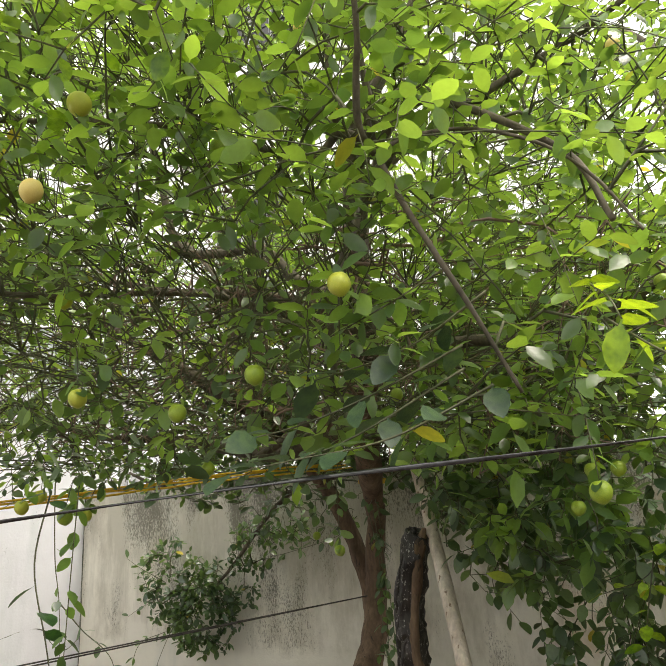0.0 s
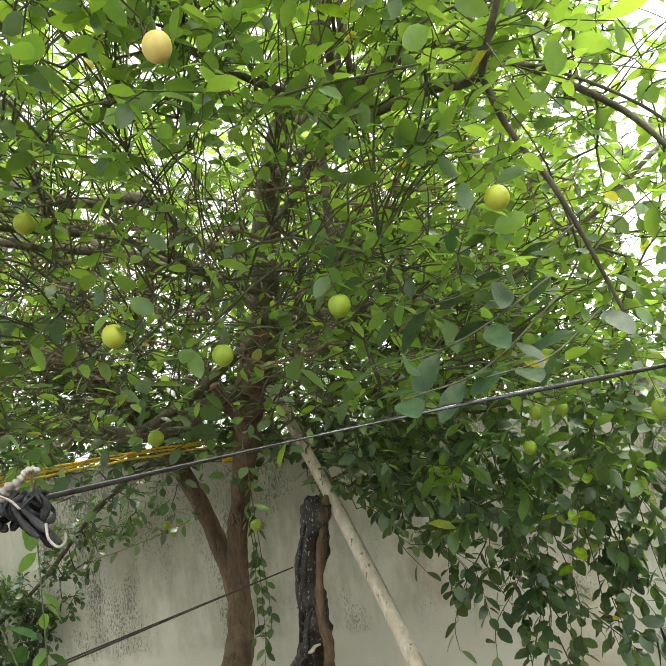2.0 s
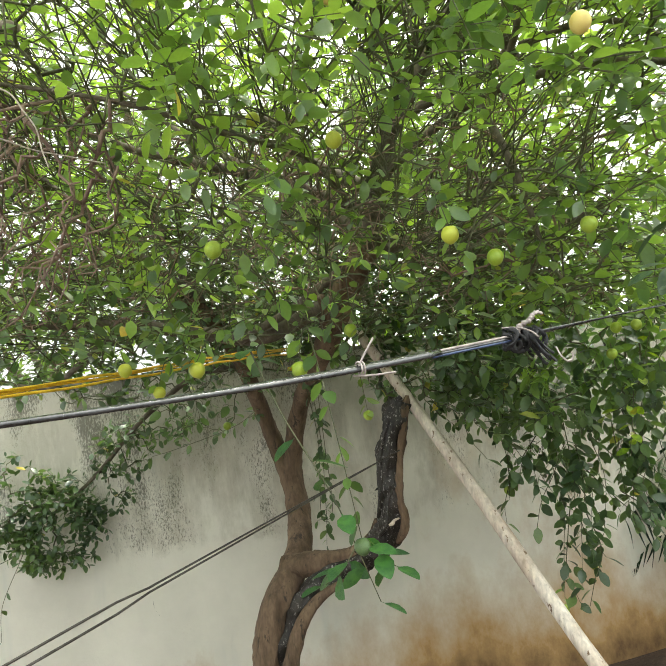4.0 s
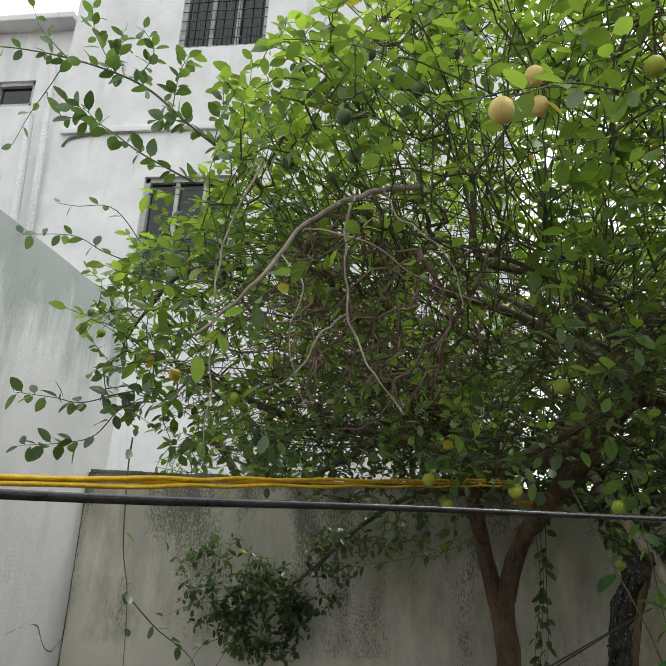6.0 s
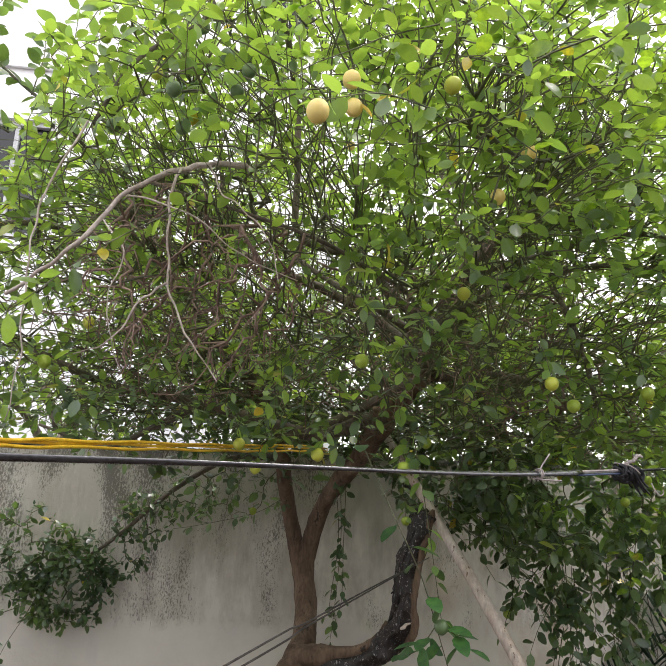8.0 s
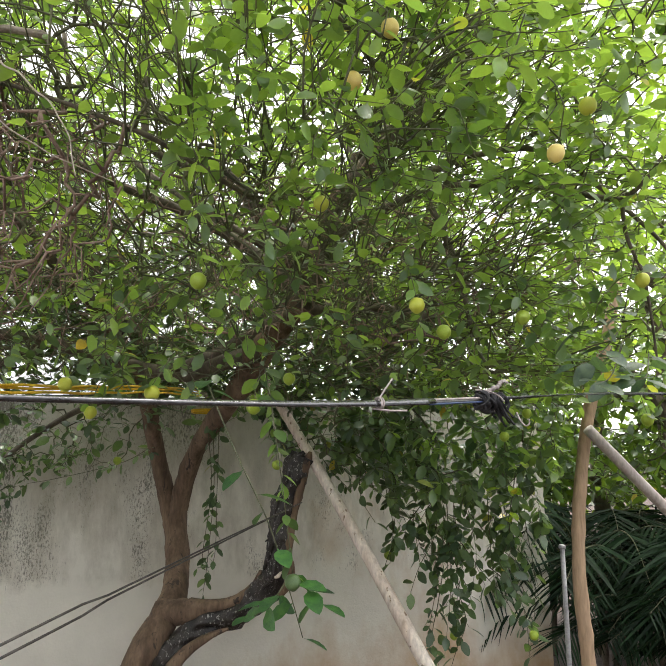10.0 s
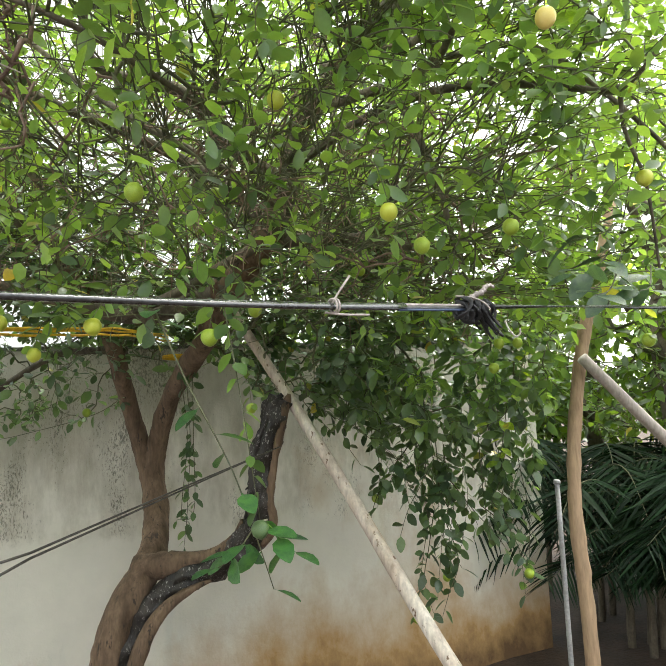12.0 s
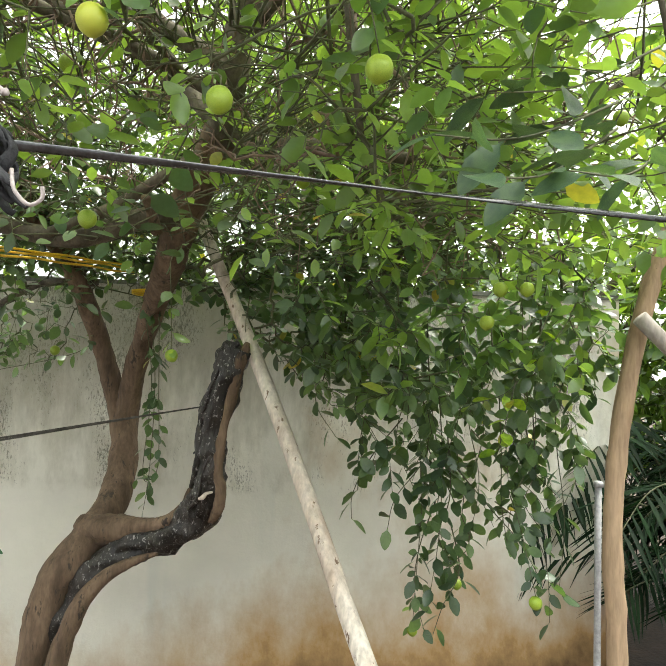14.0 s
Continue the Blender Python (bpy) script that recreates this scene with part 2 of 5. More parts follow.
M_ROPE = grain_mat("yellow_rope", (0.62, 0.36, 0.01), (0.85, 0.56, 0.03), 25, 0.55, relief=0.002, fine=260)
M_WIRE = grain_mat("dark_wire", (0.03, 0.025, 0.02), (0.09, 0.08, 0.07), 20, 0.7, relief=0.001, fine=100)
M_FRAME = grain_mat("grey_window_frame", (0.42, 0.43, 0.44), (0.56, 0.57, 0.58), 6, 0.5, relief=0.001, fine=60)
M_IRON = grain_mat("dark_iron", (0.05, 0.055, 0.07), (0.10, 0.11, 0.13), 10, 0.5, relief=0.001, fine=80)
M_PVC = grain_mat("white_drain_pipe", (0.62, 0.63, 0.64), (0.74, 0.75, 0.76), 3, 0.5, relief=0.001, fine=40)
M_LEAF = leaf_mat("lime_leaf", (0.046, 0.094, 0.042), (0.15, 0.262, 0.066), (0.5, 0.77, 0.085), yellow=0.994, thin=0.4)
# the lime leaf again, its colours darkened to stand for the crown's shade
M_SHADED = leaf_mat("shaded_lime_leaf", (0.042, 0.08, 0.042), (0.1, 0.172, 0.07), (0.24, 0.42, 0.06), gloss=0.32, yellow=0.996, thin=0.3)
M_LEAF1 = leaf_mat("lime_leaf_near", (0.034, 0.088, 0.022), (0.12, 0.24, 0.034), (0.48, 0.74, 0.04), True, yellow=0.993)
M_BROAD1 = leaf_mat("broad_lime_leaf", (0.03, 0.1, 0.03), (0.06, 0.18, 0.045), (0.14, 0.36, 0.05), True, yellow=0.999, thin=0.3)
M_FLAT1 = leaf_mat("grey_green_lime_leaf", (0.04, 0.08, 0.04), (0.07, 0.13, 0.065), (0.14, 0.26, 0.06), True, gloss=0.34, yellow=0.999, thin=0.25)
M_YOUNG1 = leaf_mat("young_lime_leaf", (0.12, 0.26, 0.015), (0.24, 0.42, 0.02), (0.55, 0.75, 0.03), True, yellow=0.995)
M_FARLEAF = leaf_mat("background_leaf", (0.03, 0.07, 0.018), (0.1, 0.19, 0.03), (0.36, 0.58, 0.04), yellow=0.999, thin=0.36)
# near-black base colours put the shade under the trees into the palms
M_PALM = leaf_mat("shaded_palm_leaf", (0.004, 0.014, 0.005), (0.011, 0.034, 0.011), (0.02, 0.055, 0.012), gloss=0.55, yellow=0.999, thin=0.12, shine=0.15)
M_FRUIT = {
    "g": fruit_mat("dark_green_rind", (0.085, 0.145, 0.06), (0.135, 0.205, 0.085), (0.17, 0.2, 0.09)),
    "l": fruit_mat("lime_green_rind", (0.22, 0.34, 0.03), (0.36, 0.45, 0.05), (0.28, 0.30, 0.08)),
    "y": fruit_mat("yellow_green_rind", (0.38, 0.45, 0.04), (0.52, 0.52, 0.07), (0.34, 0.34, 0.08)),
    "o": fruit_mat("orange_yellow_rind", (0.58, 0.36, 0.04), (0.68, 0.44, 0.06), (0.45, 0.3, 0.08)),
    "p": fruit_mat("pale_yellow_rind", (0.66, 0.50, 0.13), (0.74, 0.6, 0.2), (0.5, 0.36, 0.12)),
}
m_glass, gn, gl, gp = mat("dark_window_glass")
gp.inputs["Base Color"].default_value = (0.012, 0.014, 0.016, 1)
gp.inputs["Roughness"].default_value = 0.08

# ---- geometry helpers ----
def attach(ob, parent):
    """Makes ob, which is built in world coordinates, a part of parent."""
    top = parent
    while top.parent:
        top = top.parent
    ob.parent = parent
    ob.matrix_parent_inverse = (top.matrix_basis if parent is top else Matrix.Identity(4)).inverted()
    return ob

def smooth(me):
    me.polygons.foreach_set("use_smooth", [True] * len(me.polygons))

def part(name, bm, material, parent, label="", soft=True):
    me = bpy.data.meshes.new(name)
    bm.to_mesh(me)
    bm.free()
    if soft:
        smooth(me)
    me.materials.append(material)
    ob = new(name, me)
    if parent is not None:
        attach(ob, parent)
    return tagged(ob, label)

def quad_mesh(name, verts, quads, material, soft=True):
    """A mesh from arrays of corners and four-sided faces."""
    verts, quads = np.asarray(verts, np.float32), np.asarray(quads, np.int32)
    me = bpy.data.meshes.new(name)
    me.vertices.add(len(verts))
    me.vertices.foreach_set("co", verts.ravel())
    me.loops.add(quads.size)
    me.loops.foreach_set("vertex_index", quads.ravel())
    me.polygons.add(len(quads))
    me.polygons.foreach_set("loop_start", np.arange(0, quads.size, 4, dtype=np.int32))
    me.update(calc_edges=True)
    if soft:
        smooth(me)
    me.materials.append(material)
    return me

def thing(name, at, label, category, group="", kind=""):
    ob = new(name)
    ob.empty_display_size = 0.1
    ob.matrix_basis = Matrix.Translation(at)
    return tagged(ob, label, category, group, kind)

def box(bm, lo, hi, bevel=0.0):
    lo, hi = Vector(lo), Vector(hi)
    r = bmesh.ops.create_cube(bm, size=1, matrix=Matrix.Translation((lo + hi) / 2) @ Matrix.Diagonal((*(hi - lo), 1)))
    if bevel:
        edges = {e for v in r["verts"] for e in v.link_edges}
        bmesh.ops.bevel(bm, geom=list(edges), offset=bevel, segments=2, affect="EDGES", profile=0.6)
    return bm

def spline(pts, n):
    """n points along a smooth line through pts."""
    p = np.array(pts, float)
    p = np.vstack([2 * p[0] - p[1], p, 2 * p[-1] - p[-2]])
    out = []
    for u in np.linspace(0, len(p) - 3 - 1e-6, n):
        k = int(u)
        t = u - k
        a, b, c, d = p[k : k + 4]
        out.append(0.5 * (2 * b + (c - a) * t + (2 * a - 5 * b + 4 * c - d) * t * t + (3 * b - a - 3 * c + d) * t**3))
    return np.array(out)

def ring_frames(path):
    d = np.gradient(path, axis=0)
    d /= np.linalg.norm(d, axis=1, keepdims=True) + 1e-9
    u = np.cross(d[0], (0.3, 0.9, 0.31))
    u /= np.linalg.norm(u)
    us = []
    for k in d:
        u = u - k * (u @ k)
        u /= np.linalg.norm(u) + 1e-9
        us.append(u)
    us = np.array(us)
    return us, np.cross(d, us)

def tube_arrays(path, radii, sides=8, rough=0.0, flat=1.0, twist=0.0, seed=0.0):
    """Corners and faces of a tube of changing width, closed at both ends."""
    path = np.asarray(path, float)
    us, vs = ring_frames(path)
    n = len(path)
    radii = np.broadcast_to(radii, (n,))
    verts = []
    for k in range(n):
        for s in range(sides):
            a = 2 * math.pi * s / sides + twist * k
            r = radii[k]
            if rough:
                c = path[k] * 9 + np.array([math.cos(a), math.sin(a), seed]) * 1.1
                r *= 1 + rough * noise.noise(Vector(c)) + 0.5 * rough * noise.noise(Vector(c * 3.1))
            ca, sa = math.cos(2 * math.pi * s / sides), math.sin(2 * math.pi * s / sides) * flat
            x, y = ca * math.cos(twist * k) - sa * math.sin(twist * k), ca * math.sin(twist * k) + sa * math.cos(twist * k)
            verts.append(path[k] + r * (x * us[k] + y * vs[k]))
    quads = [(k * sides + s, k * sides + (s + 1) % sides, (k + 1) * sides + (s + 1) % sides, (k + 1) * sides + s) for k in range(n - 1) for s in range(sides)]
    for k, flip in ((0, True), (n - 1, False)):
        mid = len(verts)
        verts.append(path[k])
        for s in range(0, sides, 2):
            q = (mid, k * sides + s, k * sides + (s + 1) % sides, k * sides + (s + 2) % sides)
            quads.append(q[::-1] if flip else q)
    return np.array(verts), np.array(quads)

def tube(name, path, radii, material, parent=None, label="", **kw):
    v, q = tube_arrays(path, radii, **kw)
    ob = new(name, quad_mesh(name, v, q, material))
    if parent is not None:
        attach(ob, parent)
    return tagged(ob, label)

def joined(arrays):
    vs, qs, at = [], [], 0
    for v, q in arrays:
        vs.append(v)
        qs.append(q + at)
        at += len(v)
    return np.vstack(vs), np.vstack(qs)

# ---- ground and walls ----
bm = bmesh.new()
grid = [[bm.verts.new((-7 + 0.35 * i, -5 + 0.35 * j, 0.02 * noise.noise(Vector((i * 0.4, j * 0.4, 0))) - 0.17 * min(1, max(0, (-0.5 - (-7 + 0.35 * i)) / 1.3)))) for i in range(35)] for j in range(30)]
for j in range(29):
    for i in range(34):
        bm.faces.new((grid[j][i], grid[j][i + 1], grid[j + 1][i + 1], grid[j + 1][i]))
edge = [e for e in bm.edges if e.is_boundary]
ext = bmesh.ops.extrude_edge_only(bm, edges=edge)
for v in ext["geom"]:
    if isinstance(v, bmesh.types.BMVert):
        d = Vector((v.co.x + 1.75, v.co.y - 0.2, 0)).normalized()
        v.co += d * 1500
        v.co.z = -0.15
ground = part("ground", bm, M_SOIL, None)
tagged(ground, "bare dark brown garden soil", "ground", kind="structure")

def plaster_wall(name, lo, hi, face, material, label, step=0.11):
    """A plastered wall: a box whose outer face is slightly uneven and whose top edge is worn."""
    bm = bmesh.new()
    box(bm, lo, hi)
    size = [h - l for l, h in zip(lo, hi)]
    for axis in range(3):
        k = int(size[axis] / step) if size[axis] > 0.4 else 1
        for c in range(1, k):
            co, no = [0, 0, 0], [0, 0, 0]
            co[axis], no[axis] = lo[axis] + size[axis] * c / k, 1
            bmesh.ops.bisect_plane(bm, geom=bm.verts[:] + bm.edges[:] + bm.faces[:], plane_co=co, plane_no=no)
    for v in bm.verts:
        q = v.co * 2.1
        w = noise.noise(q) * 0.007 + noise.noise(v.co * 9) * 0.003
        v.co[face] += w
        if v.co.z > hi[2] - 0.01:
            v.co.z += noise.noise(v.co * 5) * 0.012
    ob = part(name, bm, material, None)
    ob.data.set_sharp_from_angle(angle=radians(40))
    return tagged(ob, label, "wall", kind="structure")

wall = plaster_wall("wall_back", (-6.02, 3.72, -0.4), (-0.38, 3.94, 2.14), 1, M_WALL, "old off-white limewashed garden wall with rain streaks and mould")
tall = plaster_wall("wall_left", (-6.30, -7.0, -0.4), (-6.02, 3.98, 3.5), 0, M_TALL, "tall white painted wall with grey-green stains", 0.2)
for pts in ([(-6.022, 2.6, 1.08), (-6.022, 2.97, 1.1), (-6.022, 3.2, 1.135), (-6.022, 3.36, 1.12), (-6.022, 3.42, 1.05), (-6.022, 3.5, 0.97), (-6.022, 3.6, 0.94), (-6.022, 3.71, 1.0)], [(-6.018, 3.718, 2.12), (-6.02, 3.716, 1.6), (-6.018, 3.718, 1.0), (-6.02, 3.716, 0.3)]):
    attach(tube("crack", spline(pts, 70), 0.005, M_MOSS, None, "jagged dark crack", sides=5, rough=0.9), tall)
attach(tube("crack", spline([(-4.028, 3.722, 1.033), (-4.036, 3.722, 0.871), (-4.054, 3.722, 0.683), (-3.999, 3.722, 0.561), (-3.98, 3.722, 0.415), (-3.963, 3.722, 0.251)], 60), 0.004, M_MOSS, None, "thin upright crack", sides=5, rough=0.9), wall)
# unseen walls, added to hold back sky light from behind and the right
plaster_wall("unseen_wall_front", (-6.3, -4.75, -0.4), (4.85, -4.5, 4.6), 1, M_TALL, "unseen plain white painted wall added to block sky light behind", 0.4)
plaster_wall("unseen_wall_right", (4.6, -4.5, -0.4), (4.85, 8.0, 4.6), 0, M_TALL, "unseen plain white painted wall added to block sky light on the right", 0.4)
bm = bmesh.new()
for k in range(28):
    x = -6.0 + k * 0.2015
    box(bm, (x, 3.705, 2.14), (x + 0.2015, 3.95, 2.163 + 0.012 * noise.noise(Vector((x * 3, 0, 0)))))
tagged(part("trim", bm, M_MOSS, wall, "", False), "mossy dark weathered wall top")

# ---- house behind the wall ----
house = thing("apartment_building", (-6.5, 7.5, 0), "white painted apartment building with grilled windows and drain pipes", "building")

def facade_window(x0, x1, z0, z1, y, panes, grille=False):
    """A framed window set back in its opening, with glass panes, a sill and, if wanted, an iron grille."""
    bm = bmesh.new()
    t = 0.07
    for a, b in (((x0, z0), (x0 + t, z1)), ((x1 - t, z0), (x1, z1)), ((x0, z1 - t), (x1, z1)), ((x0, z0), (x1, z0 + t))):
        box(bm, (a[0], y - 0.04, a[1]), (b[0], y + 0.06, b[1]))
    w = part("window", bm, M_FRAME, house, "grey painted frame", False)
    step = (x1 - x0 - 2 * t) / panes
    for k in range(panes):
        bm = bmesh.new()
        box(bm, (x0 + t + k * step + 0.025, y + 0.03, z0 + t), (x0 + t + (k + 1) * step - 0.025, y + 0.045, z1 - t))
        attach(part("pane", bm, m_glass, None, "", False), w)
        if k:
            bm = bmesh.new()
            box(bm, (x0 + t + k * step - 0.03, y - 0.02, z0 + t), (x0 + t + k * step + 0.03, y + 0.05, z1 - t))
            attach(part("mullion", bm, M_FRAME, None, "", False), w)
    if grille:
        arr = []
        for k in range(1, 9):
            x = x0 + (x1 - x0) * k / 9
            arr.append(tube_arrays([(x, y - 0.07, z0), (x, y - 0.07, z1)], 0.009, sides=4))
        for k in range(1, 8):
            z = z0 + (z1 - z0) * k / 8
            arr.append(tube_arrays([(x0, y - 0.07, z), (x1, y - 0.07, z)], 0.009, sides=4))
        g = new("grille", quad_mesh("grille", *joined(arr), M_IRON))
        attach(g, w)

def facade(name, x0, x1, z1, y, openings, depth=4.0):
    """A front wall with openings cut through it, and the sides and back of its block."""
    bm = bmesh.new()
    xs = sorted({x0, x1, *(v for o in openings for v in o[:2])})
    zs = sorted({-0.2, z1, *(v for o in openings for v in o[2:4])})
    for i in range(len(xs) - 1):
        for j in range(len(zs) - 1):
            cx, cz = (xs[i] + xs[i + 1]) / 2, (zs[j] + zs[j + 1]) / 2
            if not any(o[0] < cx < o[1] and o[2] < cz < o[3] for o in openings):
                box(bm, (xs[i], y, zs[j]), (xs[i + 1], y + 0.25, zs[j + 1]))
    bmesh.ops.remove_doubles(bm, verts=bm.verts[:], dist=0.001)
    part(name, bm, M_HOUSE, house, "", False)
    for lo, hi in (((x0, y + 0.25), (x0 + 0.2, y + depth)), ((x1 - 0.2, y + 0.25), (x1, y + depth)), ((x0, y + depth), (x1, y + depth + 0.2))):
        bm = bmesh.new()
        box(bm, (*lo, -0.2), (*hi, z1))
        part("outer_wall", bm, M_HOUSE, house, "", False)

FRONT = [(-7.88, -6.42, 5.15, 6.88), (-7.67, -6.22, 9.22, 10.7), (-3.75, -2.9, 8.75, 10.2)]
facade("wall", -9.55, -2.4, 13.0, 7.5, FRONT)
facade("side_wall", -15.0, -9.55, 9.9, 7.7, [(-10.95, -10.2, 8.4, 8.9)])
for o, n, g in zip(FRONT, (3, 3, 2), (False, True, True)):
    facade_window(*o, 7.6, n, g)
facade_window(-10.95, -10.2, 8.4, 8.9, 7.78, 1)
bm = bmesh.new()
box(bm, (-15.1, 7.4, 9.9), (-9.56, 11.9, 10.02), 0.02)
part("roof", bm, M_HOUSE, house, "", False)
bm = bmesh.new()
box(bm, (-9.65, 7.3, 13.0), (-2.3, 11.9, 13.2), 0.02)
part("roof", bm, M_HOUSE, house, "", False)
bm = bmesh.new()
box(bm, (-9.4, 7.44, 7.66), (-5.4, 7.5, 7.76), 0.02)
ledge = part("ledge", bm, M_HOUSE, house, "worn plaster ledge with a black stain", False)
for pts, r in (([(-9.35, 7.485, 7.45), (-9.25, 7.48, 7.58), (-9.0, 7.455, 7.64), (-8.6, 7.455, 7.665), (-8.2, 7.455, 7.665)], 0.02), ([(-8.2, 7.455, 7.665), (-7.6, 7.455, 7.67), (-7.0, 7.455, 7.67)], 0.009)):
    attach(tube("stain", spline(pts, 40), r, M_MOSS, None, "black mould crust", sides=6, rough=0.9, flat=0.5), ledge)
for x, z0, z1, r in ((-9.62, 0.0, 8.9, 0.06), (-9.86, 0.0, 8.0, 0.07)):
    tube("drain_pipe", [(x + 0.25, 7.40, z0), (x + 0.06, 7.40, z1 * 0.7), (x - 0.1, 7.42, z1)], r, M_PVC, house, sides=10)

# ---- the lime tree ----
TREE_AT = (-3.45, 2.93, -0.15)
tree = thing("lime_tree", TREE_AT, "spreading lime tree with twisted trunk, dense leaves and round fruit", "tree")

def limb(name, pts, r0, r1, material, rough=0.25, sides=10, label="", n=None):
    n = n or 6 * len(pts)
    path = spline(pts, n)
    rad = np.interp(np.linspace(0, 1, n), np.linspace(0, 1, len(r0)), r0) if isinstance(r0, tuple) else np.linspace(r0, r1, n)
    tube(name, path, rad, material, tree, label, sides=sides, rough=rough)
    return path

skeleton = []
skeleton.append(limb("trunk", [(-3.42, 2.94, -0.3), (-3.39, 2.94, -0.05), (-3.325, 2.94, 0.3), (-3.285, 2.94, 0.58), (-3.225, 2.95, 0.76), (-3.125, 3.01, 0.91), (-3.065, 3.13, 1.04), (-3.05, 3.25, 1.2), (-3.065, 3.33, 1.48)], (0.074, 0.068, 0.066, 0.07, 0.078, 0.084, 0.076, 0.072, 0.07, 0.04), 0, M_BARK, 0.16, 20, "brown twisted trunk", 76))
skeleton.append(limb("trunk_arm", [(-3.07, 3.3, 1.28), (-3.1, 3.33, 1.46), (-3.145, 3.31, 1.62), (-3.195, 3.27, 1.81), (-3.28, 3.03, 2.15), (-3.46, 2.71, 2.45)], (0.05, 0.052, 0.05, 0.044, 0.038), 0, M_BARK, 0.2, 14))
skeleton.append(limb("trunk_arm", [(-3.05, 3.25, 1.2), (-3.06, 3.32, 1.42), (-3.02, 3.27, 1.64), (-2.95, 3.17, 1.85), (-2.79, 2.83, 2.1), (-2.68, 2.61, 2.32), (-2.52, 2.37, 2.55)], (0.068, 0.064, 0.052, 0.052, 0.062, 0.072, 0.07), 0, M_BARK, 0.2, 14))
dead = limb("dead_limb", [(-3.3, 2.95, -0.3), (-3.28, 2.95, -0.05), (-3.24, 2.94, 0.3), (-3.19, 2.94, 0.58), (-3.1, 2.94, 0.76), (-2.95, 2.95, 0.875), (-2.79, 2.92, 0.94), (-2.65, 2.82, 1.03), (-2.565, 2.74, 1.15), (-2.56, 2.71, 1.3), (-2.545, 2.69, 1.47), (-2.495, 2.65, 1.67), (-2.45, 2.63, 1.77)], (0.05, 0.052, 0.054, 0.058, 0.062, 0.072, 0.066, 0.06, 0.056), 0, M_BLACK, 0.5, 28, "black rotten hollow limb with a broken top", 130)
limb("bark_lip", [(-3.25, 2.87, -0.3), (-3.235, 2.87, -0.05), (-3.205, 2.87, 0.3), (-3.165, 2.86, 0.5), (-3.1, 2.86, 0.672), (-2.995, 2.87, 0.795), (-2.89, 2.88, 0.85), (-2.79, 2.88, 0.885)], (0.05, 0.048, 0.044, 0.036, 0.024, 0.008), 0, M_BARK, 0.2, 14, "curled brown bark edge", 48)
limb("collar", [(-3.14, 3.03, 0.94), (-3.02, 2.97, 0.965), (-2.91, 2.94, 0.985), (-2.81, 2.9, 1.0), (-2.73, 2.85, 1.04), (-2.67, 2.8, 1.1), (-2.64, 2.76, 1.18)], (0.078, 0.056, 0.036, 0.028, 0.022, 0.014), 0, M_BARK, 0.25, 16, "brown bark spreading onto the rotten limb", n=40)
limb("bark_lip", [(-2.55, 2.73, 1.06), (-2.512, 2.68, 1.13), (-2.506, 2.66, 1.2), (-2.518, 2.645, 1.28), (-2.492, 2.63, 1.484), (-2.458, 2.61, 1.65), (-2.43, 2.61, 1.74), (-2.415, 2.61, 1.79)], (0.014, 0.022, 0.024, 0.019, 0.02, 0.024, 0.022, 0.008), 0, M_BARK, 0.5, 12, n=70)
limb("bark_lip", [(-2.63, 2.72, 1.2), (-2.605, 2.67, 1.34), (-2.59, 2.65, 1.5), (-2.535, 2.62, 1.66), (-2.51, 2.61, 1.74), (-2.45, 2.6, 1.79)], 0.015, 0.012, M_BLACK, 0.7, 10, n=44)
limb("hollow_edge", [(-2.64, 2.71, 1.11), (-2.6, 2.66, 1.16), (-2.585, 2.65, 1.25), (-2.555, 2.645, 1.33), (-2.53, 2.64, 1.28)], 0.01, 0.007, M_BLACK, 0.5, 8, n=24)
limb("bare_wood_fleck", [(-2.591, 2.645, 1.164), (-2.572, 2.64, 1.172), (-2.56, 2.64, 1.185), (-2.535, 2.64, 1.192)], (0.005, 0.011, 0.007, 0.004), 0, M_PALE, 0.5, 8, "white fleck of bare wood in the hollow", n=14)
g = np.random.default_rng(3)
for u in range(26):
    c = dead[int(8 + u * 3.7)] + g.normal(size=3) * 0.02
    e = c + g.normal(size=3) * np.array((0.03, 0.02, 0.035))
    limb("splinter", [c, (c + e) / 2 + g.normal(size=3) * 0.006, e], 0.009, 0.002, M_BLACK if u % 3 else M_BARK, 0.4, 5, n=7)
